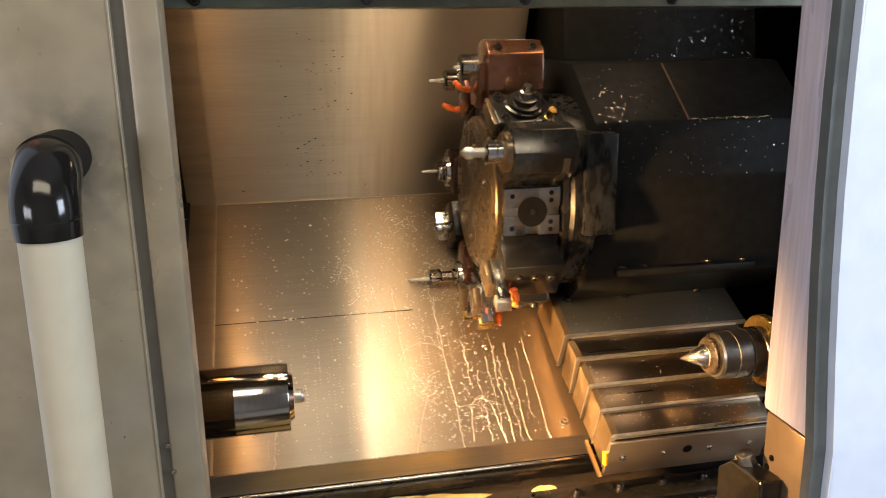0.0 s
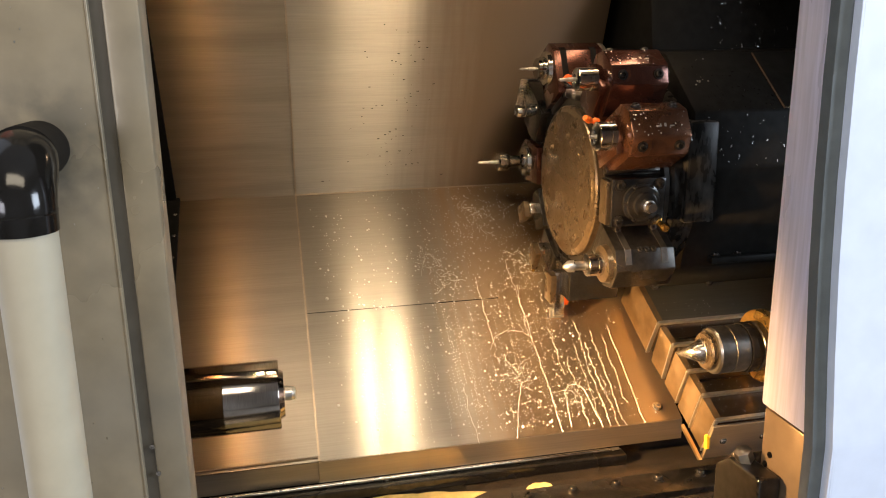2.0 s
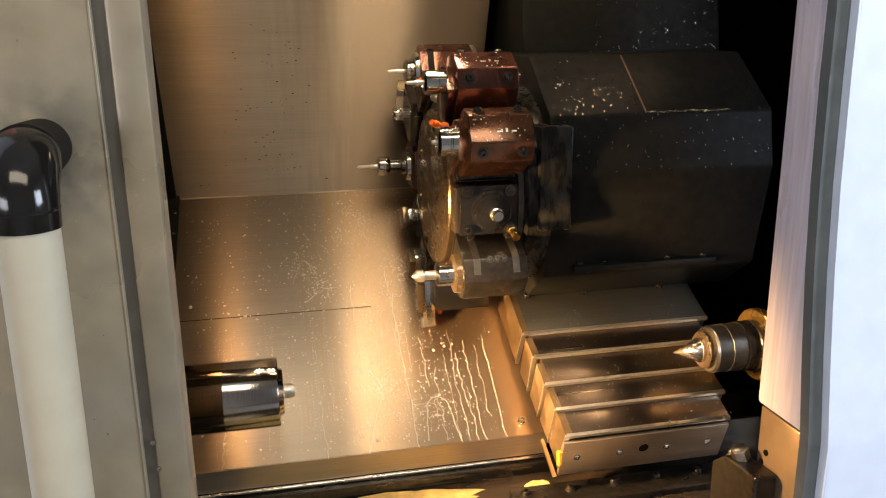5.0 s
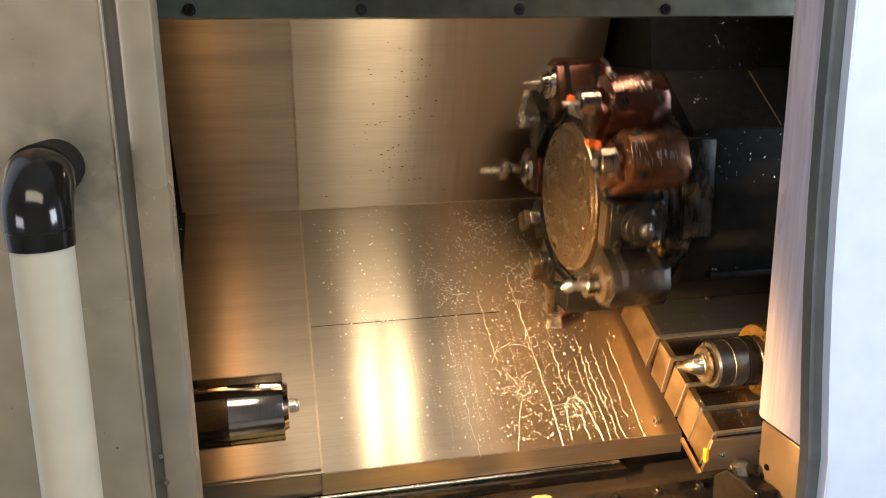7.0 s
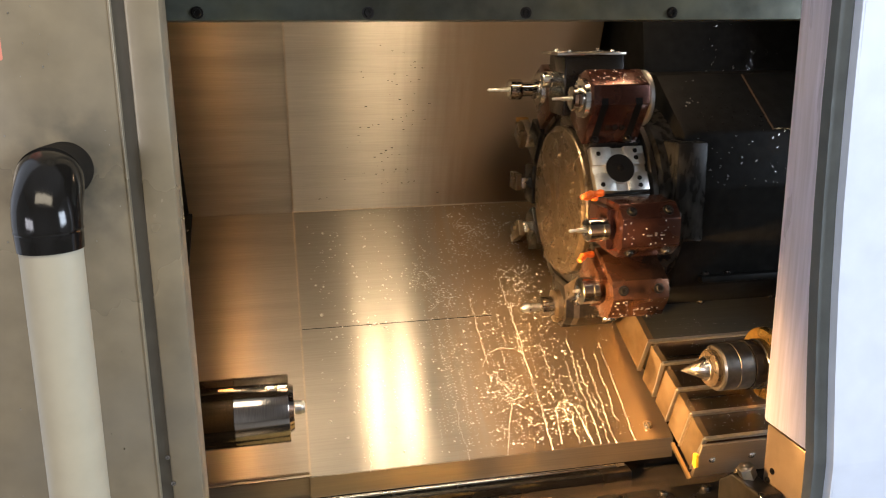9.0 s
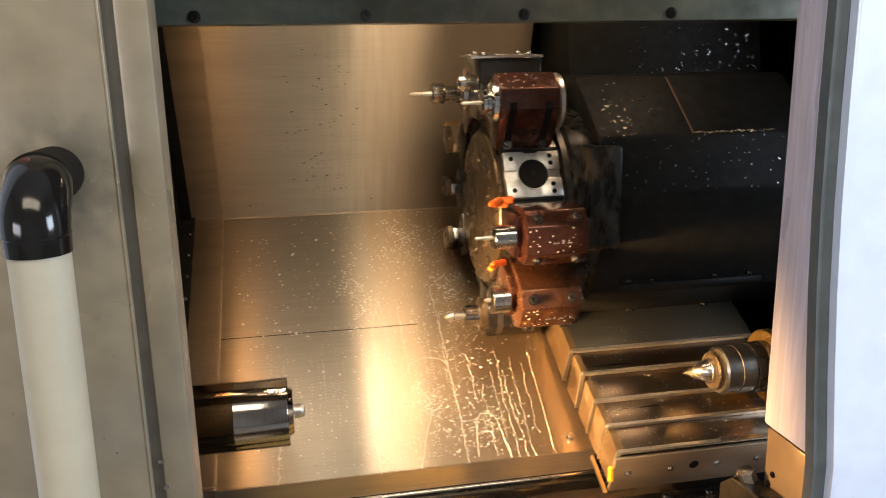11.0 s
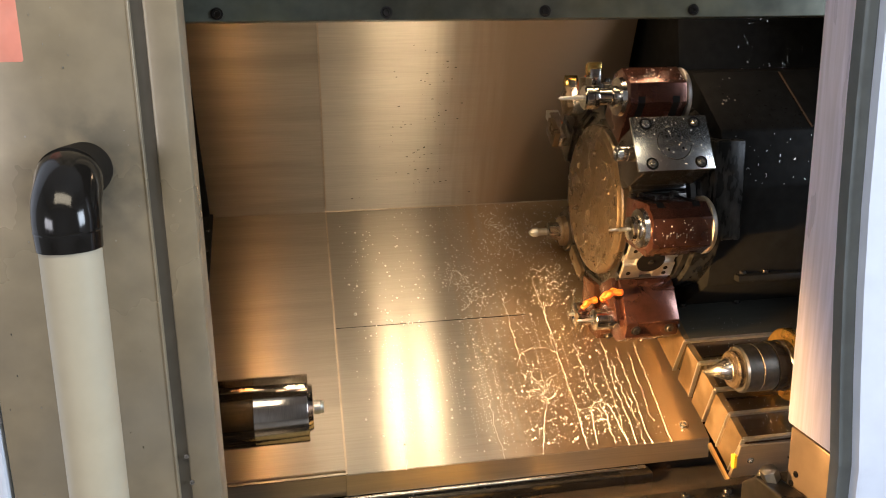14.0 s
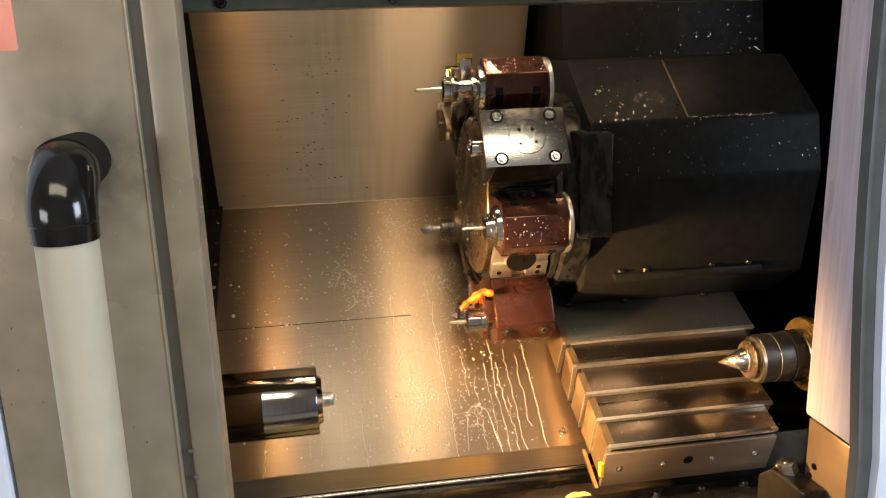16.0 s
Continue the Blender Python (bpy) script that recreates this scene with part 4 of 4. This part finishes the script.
def round_block(st, material, long_nose):
    base_plate(st, DARK_STEEL)
    flats = [(-0.176, -0.041), (-0.176, 0.041), (-0.268, 0.047), (-0.295, 0.025), (-0.295, -0.025), (-0.268, -0.047)]
    st.add("block", prism(flats, 0.001, 0.108, 0.0018), material)
    st.add("rear_disc", lathe([(0.108, 0.046), (0.110, 0.051), (0.116, 0.051), (0.118, 0.049)], 48, m=Matrix.Translation((0, -0.248, 0))), BRIGHT, "bright rear disc")
    for x in (0.022, 0.087):
        for s in (-1, 1):
            # Slot shade painted as a black pad just off the flank.
            st.add("bolt_slot", prism([(-0.187, s * 0.0424), (-0.2675, s * 0.0476), (-0.277, s * 0.0405), (-0.268, s * 0.036), (-0.187, s * 0.036)], x - 0.0065, x + 0.0065), HOLE, "bolt slot, its shade a black pad", False)
            st.bolt((x, -0.188, s * 0.0425), (0, -0.9, s * 0.6), 0.0062)
    for x in (0.041, 0.055, 0.069):
        for s in (-1, 1):
            st.bolt((x, -0.215, s * 0.0444), (0, 0, s), 0.0038)
    for i in range(7):
        st.add("marking_bar", box(0.025 + 0.006 * i, 0.0274 + 0.006 * i, -0.2953, -0.293, -0.010 + 0.004 * (i % 3), -0.002 + 0.002 * (i % 2)), CHIP, "worn pale marking", False)
    spatter(st, 0.2950, 0.004, 0.104, 0.022, 36, 600 if long_nose else 300)
    here = Matrix.Translation((-0.013, -0.250, 0))
    st.add("neck_ring", lathe([(0.014, 0.036), (0.006, 0.034), (0.004, 0.028)], 32, m=here), STEEL)
    if long_nose:
        st.add("nose_shank", lathe([(0.006, 0.020), (-0.004, 0.020), (-0.006, 0.015), (-0.032, 0.015)], 32, m=here), STEEL, "bright nose shank")
        st.add("collet_nut", lathe([(-0.030, 0.020), (-0.032, 0.0215), (-0.040, 0.0215), (-0.041, 0.020), (-0.043, 0.020), (-0.044, 0.0215), (-0.054, 0.0215), (-0.057, 0.018), (-0.057, 0.005)], 32, m=here), STEEL, "bright collet nut")
        st.add("cutter", lathe([(-0.056, 0.0048), (-0.072, 0.0048), (-0.074, 0.0036), (-0.098, 0.0036), (-0.104, 0.0)], 12, m=here), BRIGHT, "bright drill bit")
    else:
        st.add("collet_nut", lathe([(0.006, 0.024), (-0.002, 0.024), (-0.003, 0.022), (-0.010, 0.0215), (-0.013, 0.016), (-0.013, 0.004)], 32, m=here), STEEL, "bright collet nut")
        st.add("cutter", lathe([(-0.012, 0.0036), (-0.028, 0.0036), (-0.029, 0.0026), (-0.044, 0.0026), (-0.048, 0.0)], 12, m=here), BRIGHT, "bright drill bit")


def turning_block(st, out, shank_to, nozzle=True, white=False):
    base_plate(st, BLACK_BLOCK)
    st.add("block", prism([(-0.176, -0.044), (-0.176, 0.044), (-out, 0.040), (-out, -0.036), (-out + 0.02, -0.044)], 0.004, 0.112, 0.003), BLACK_BLOCK)
    st.add("tool_shank", box(-0.016, 0.006, -shank_to, -0.190, -0.014, 0.010, 0.0015), STEEL, "square steel tool shank")
    st.add("clamp_wedge", box(-0.028, -0.014, -out - 0.01, -0.195, -0.022, 0.016, 0.002), DISC, "oily clamp wedge")
    tip = prism([(-shank_to - 0.012, -0.012), (-shank_to + 0.012, -0.012), (-shank_to + 0.014, 0.004), (-shank_to - 0.006, 0.006)], -0.020, 0.008, 0.001)
    st.add("insert", tip, BRIGHT if white else BRASS, "pale carbide insert")
    for x in (0.03, 0.06, 0.09):
        st.bolt((x, -out, 0.012), (0, -1, 0), 0.006)
    for x in (0.02, 0.09):
        st.bolt((x, -0.20, -0.043), (0, 0, -1), 0.0055)
    if nozzle:
        hose_nozzle(st, (0.025, -out + 0.004, -0.018), ((0.002, -0.012, -0.004), (-0.004, -0.022, -0.006)), ORANGE, 0.008)
        hose_nozzle(st, (0.055, -0.215, -0.044), ((-0.004, -0.002, -0.016),), YELLOW, 0.007)


def build_turret():
    t = empty("turret", "twelve-station lathe turret with driven tool holders, wet with coolant", "tool turret")
    # face disc
    disc = smooth(part("face_disc", lathe([(0.0, 0.0), (0.0, 0.140), (0.003, 0.1445), (0.0045, 0.1495), (0.008, 0.152), (0.020, 0.152), (0.022, 0.148)], 96), DISC, t, "oil-filmed brown face disc"), 20)
    rng = random.Random(4)
    for k in range(12):
        a = radians(30 * k + 8)
        p = (-0.0002, -0.123 * math.cos(a), 0.123 * math.sin(a))
        bm = bmesh.new()
        for i in range(1 + k % 2):
            box(-0.0022, 0.001, -0.0050 + 0.008 * i, -0.0022 + 0.008 * i, -0.008, 0.008, bm=bm, m=Matrix.Translation(p) @ Matrix.Rotation(-a, 4, "X"))
        part("raised_mark", bm, DISC, disc)
    for k in range(6):
        a = radians(60 * k + 20)
        bolt(disc, (0.0, -0.095 * math.cos(a), 0.095 * math.sin(a)), (-1, 0, 0), 0.005, DISC)
    bm = bmesh.new()
    for _ in range(260):
        a, r = rng.uniform(0, 6.28), 0.138 * math.sqrt(rng.random())
        q = rng.choice((0.0010, 0.0014, 0.002, 0.0028))
        lathe([(0, q), (-q * 0.4, q * 0.6), (-q * 0.5, 0)], 8, bm=bm, m=Matrix.Translation((0, r * math.cos(a), r * math.sin(a))))
    smooth(part("oil_film", bm, DISC, disc, "oil drops", "stuff"))
    # drum with twelve flats
    pts = [(0.1665 / math.cos(radians(15)) * math.cos(radians(30 * k + 15 - 32 + 180) * -1), 0.1665 / math.cos(radians(15)) * math.sin(radians(30 * k + 15 - 32 + 180) * -1)) for k in range(12)]
    smooth(part("drum", prism(pts, 0.018, 0.124, 0.002), DARK_STEEL, t, "dark twelve-sided drum"), 20)
    smooth(part("rear_ring", lathe([(0.122, 0.176), (0.124, 0.186), (0.134, 0.186), (0.136, 0.180)], 80), DARK_STEEL, t, "dark steel rear ring"), 25)
    for k in range(12):
        phi = -32 + 30 * k
        if k in (1, 6):
            st = Station(t, phi, "empty_station", "bare station face with bore" if k == 6 else "oily bare station face with bore")
            mt = BRIGHT if k == 6 else GREY_FACE
            w = 0.0435
            for x0, x1, z0, z1 in ((0.013, 0.052, 0.008, w), (0.078, 0.117, 0.008, w), (0.013, 0.052, -w, -0.008), (0.078, 0.117, -w, -0.008)):
                st.add("face_pad", box(x0, x1, -0.181, -0.164, z0, z1, 0.001), mt)
            st.add("key_floor", box(0.013, 0.117, -0.1755, -0.164, -w + 0.001, w - 0.001, 0.001), mt)
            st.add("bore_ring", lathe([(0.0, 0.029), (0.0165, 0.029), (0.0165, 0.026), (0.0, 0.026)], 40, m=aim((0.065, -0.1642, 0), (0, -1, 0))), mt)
            # The bore's shade is a black disc laid over the face.
            st.add("bore", lathe([(0, 0.0275), (0.0178, 0.0275)], 40, m=aim((0.065, -0.1642, 0), (0, -1, 0))), HOLE, "round bore, its shade a black disc")
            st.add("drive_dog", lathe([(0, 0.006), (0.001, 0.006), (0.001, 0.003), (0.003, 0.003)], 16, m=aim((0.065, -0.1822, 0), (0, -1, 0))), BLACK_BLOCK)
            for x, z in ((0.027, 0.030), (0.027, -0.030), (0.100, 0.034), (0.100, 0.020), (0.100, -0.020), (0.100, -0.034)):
                # Shade in each hole is a thin black disc.
                st.add("tapped_hole", lathe([(0, 0.0045), (0.0006, 0.0045)], 14, m=aim((x, -0.181, z), (0, -1, 0))), HOLE, "tapped hole, its shade a black disc")
        elif k in (4, 5):
            st = Station(t, phi, "tool_holder", "browned steel driven tool holder with collet")
            driven_block(st, BROWN if k == 4 else BROWN_DARK, 0.296 if k == 4 else 0.290, rad=0.025 if k == 4 else 0.021, big=1.0 if k == 4 else 1.15, tip=0.014 if k == 4 else 0.035)
            hose_nozzle(st, (0.004, -0.200, 0.046), ((-0.016, -0.004, 0.004), (-0.018, -0.012, 0.002)) if k == 5 else ((-0.018, -0.002, 0.002), (-0.014, -0.014, 0.0)), ORANGE)
            if k == 5:
                hose_nozzle(st, (0.014, -0.206, 0.056), ((-0.022, 0, 0.0), (-0.018, -0.010, -0.002)), ORANGE)
        elif k in (7, 9):
            st = Station(t, phi, "tool_holder", "browned chamfered driven tool holder with drill")
            round_block(st, BROWN_DARK, k == 9)
        elif k == 8:
            st = Station(t, phi, "tool_holder", "square steel angle-head holder with cap")
            base_plate(st, BLACK_BLOCK)
            st.add("block", prism([(-0.176, -0.040), (-0.176, 0.040), (-0.215, 0.046), (-0.290, 0.046), (-0.290, -0.046), (-0.215, -0.046)], -0.008, 0.112, 0.003), BLACK_BLOCK)
            st.add("cap", box(-0.024, 0.114, -0.2960, -0.2905, -0.049, 0.049, 0.001), POLISHED, "bright drop-flecked square cap")
            ring = [(0.048 + 0.030 * math.cos(2 * math.pi * q / 40), -0.2960, 0.030 * math.sin(2 * math.pi * q / 40)) for q in range(40)]
            st.add("cap_ring", tube(ring, 0.0007, 6), DARK_STEEL)
            for x in (0.002, 0.090):
                for z in (-0.036, 0.036):
                    # Counterbore shade: a thin black disc under the screw head.
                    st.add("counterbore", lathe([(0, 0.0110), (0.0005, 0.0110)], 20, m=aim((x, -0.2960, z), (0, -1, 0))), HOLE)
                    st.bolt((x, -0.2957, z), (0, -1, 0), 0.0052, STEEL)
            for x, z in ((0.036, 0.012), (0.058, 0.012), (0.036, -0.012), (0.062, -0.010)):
                # Pin-hole shade drawn with small black discs on the cap.
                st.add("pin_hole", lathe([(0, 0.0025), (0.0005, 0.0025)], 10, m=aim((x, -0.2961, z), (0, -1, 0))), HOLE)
            spatter(st, 0.2960, -0.018, 0.110, 0.044, 90, 7)
            nose(st, -0.008, 0.245, 0.014, 0.004, 0.9, 0.02, cutter=False)
        elif k == 3:
            st = Station(t, phi, "tool_holder", "black radial driven holder with brass valve")
            base_plate(st, BLACK_BLOCK)
            st.add("block", box(0.012, 0.116, -0.206, -0.176, -0.044, 0.044, 0.003), BLACK_BLOCK)
            st.add("side_plate", box(0.004, 0.0125, -0.200, -0.170, -0.040, 0.040, 0.001), DISC)
            for x in (0.026, 0.102):
                for z in (-0.033, 0.033):
                    st.bolt((x, -0.206, z), (0, -1, 0), 0.007)
            st.add("spindle_housing", lathe([(0, 0.036), (0.006, 0.036), (0.008, 0.031), (0.014, 0.031), (0.016, 0.022), (0.024, 0.022), (0.026, 0.016)], 40, m=aim((0.068, -0.206, 0), (0, -1, 0))), BLACK_BLOCK)
            st.add("collet_nut", lathe([(0, 0.012), (0.010, 0.012), (0.012, 0.009), (0.022, 0.008), (0.022, 0.004)], 24, m=aim((0.068, -0.232, 0), (0, -1, 0))), STEEL, "bright collet nut")
            for q in range(6):
                a = radians(60 * q)
                st.bolt((0.068 + 0.030 * math.cos(a), -0.212, 0.033 * math.sin(a)), (0, -1, 0), 0.0030)
            st.add("valve", lathe([(0, 0.008), (0.006, 0.008), (0.008, 0.006), (0.020, 0.006), (0.022, 0.008), (0.028, 0.007)], 12, m=aim((0.104, -0.206, -0.036), (0.1, -1, -0.35))), BRASS, "brass valve")
        elif k == 2:
            st = Station(t, phi, "tool_holder", "dark chamfered driven holder with bare bolt slots")
            base_plate(st, DARK_STEEL)
            pts = [(-0.176, -0.044), (-0.176, 0.044), (-0.240, 0.047), (-0.270, 0.022), (-0.270, -0.022), (-0.240, -0.047)]
            st.add("block", prism(pts, 0.012, 0.126, 0.002), DARK_STEEL)
            for x in (0.036, 0.106):
                for s in (-1, 1):
                    st.add("bolt_slot", prism([(-0.190, s * 0.0454), (-0.2405, s * 0.0478), (-0.262, s * 0.0300), (-0.256, s * 0.026), (-0.235, s * 0.040), (-0.190, s * 0.040)], x - 0.006, x + 0.006), GREY_FACE, "bare steel bolt slot", False)
                    st.bolt((x, -0.186, s * 0.0440), (0, -0.8, s), 0.006)
            for x in (0.060, 0.073, 0.086):
                st.bolt((x, -0.240, 0.0445), (0, -0.4, 1), 0.0045)
            st.add("neck_ring", lathe([(0.012, 0.036), (0.002, 0.034), (0.0, 0.028)], 32, m=Matrix.Translation((0, -0.228, 0))), DISC)
            nose(st, 0.000, 0.228, 0.021, 0.0, 0.9, 0.02, cutter=False)
            st.add("cutter", lathe([(-0.026, 0.0085), (-0.050, 0.0085), (-0.052, 0.011), (-0.062, 0.011), (-0.072, 0.003), (-0.073, 0)], 12, m=Matrix.Translation((0, -0.228, 0))), BRIGHT, "bright countersink cutter")
        elif k == 0:
            st = Station(t, phi, "turning_tool_holder", "black turning tool holder with orange nozzle")
            turning_block(st, 0.245, 0.286, True, True)
        else:
            st = Station(t, phi, "turning_tool_holder", "black turning tool holder with steel shank")
            turning_block(st, 0.235, 0.262, k == 11, False)
    return t


structure()
right_column()
door()
handle()
fixed_cover()
tray()
workpiece()
tailstock()
COVER = sliding_cover()
CARRIAGE = carriage()
TURRET = build_turret()

# travel of the carriage along x from its rest place
TRAVEL = [(0, -0.2035), (0.5, -0.113), (1.0, -0.021), (1.25, -0.001), (1.5, 0), (3.0, 0), (3.25, -0.004), (3.5, -0.0305), (4.0, -0.1215), (4.2, -0.157),
          (4.8, -0.262), (5.0, -0.276), (5.15, -0.266), (6.3, -0.051), (6.5, -0.0155), (6.8, 0), (8.6, 0), (8.8, -0.006), (9.0, -0.0305), (9.2, -0.0655),
          (10.25, -0.262), (10.45, -0.276), (10.6, -0.266), (11.3, -0.1385), (11.5, -0.1015), (12.0, -0.011), (12.25, 0), (14.1, 0), (14.25, -0.004), (14.5, -0.036),
          (15.0, -0.1275), (15.5, -0.219), (15.75, -0.258), (16.0, -0.275)]
# the turret's index turns
INDEX = [(0, 0), (1.43, 0), (1.5, 5), (1.6, 33), (1.7, 56), (1.8, 60), (6.93, 60), (7.0, 64), (7.1, 92), (7.2, 116), (7.3, 120),
         (12.43, 120), (12.5, 125), (12.6, 153), (12.7, 177), (12.8, 180), (16.0, 180)]


def along(rows, t):
    for (a, p), (b, q) in zip(rows, rows[1:]):
        if a <= t <= b:
            return p + (q - p) * (t - a) / (b - a)
    return rows[-1][1]


def motions():
    walk(COVER, [(t, pose(u, 0, 0)) for t, u in TRAVEL])
    walk(CARRIAGE, [(t, pose(u, 0, 0)) for t, u in TRAVEL])
    times = sorted({t for t, _ in TRAVEL} | {t for t, _ in INDEX})
    walk(TURRET, [(t, pose(AXLE[0] + along(TRAVEL, t), AXLE[1], AXLE[2], along(INDEX, t))) for t in times])


motions()
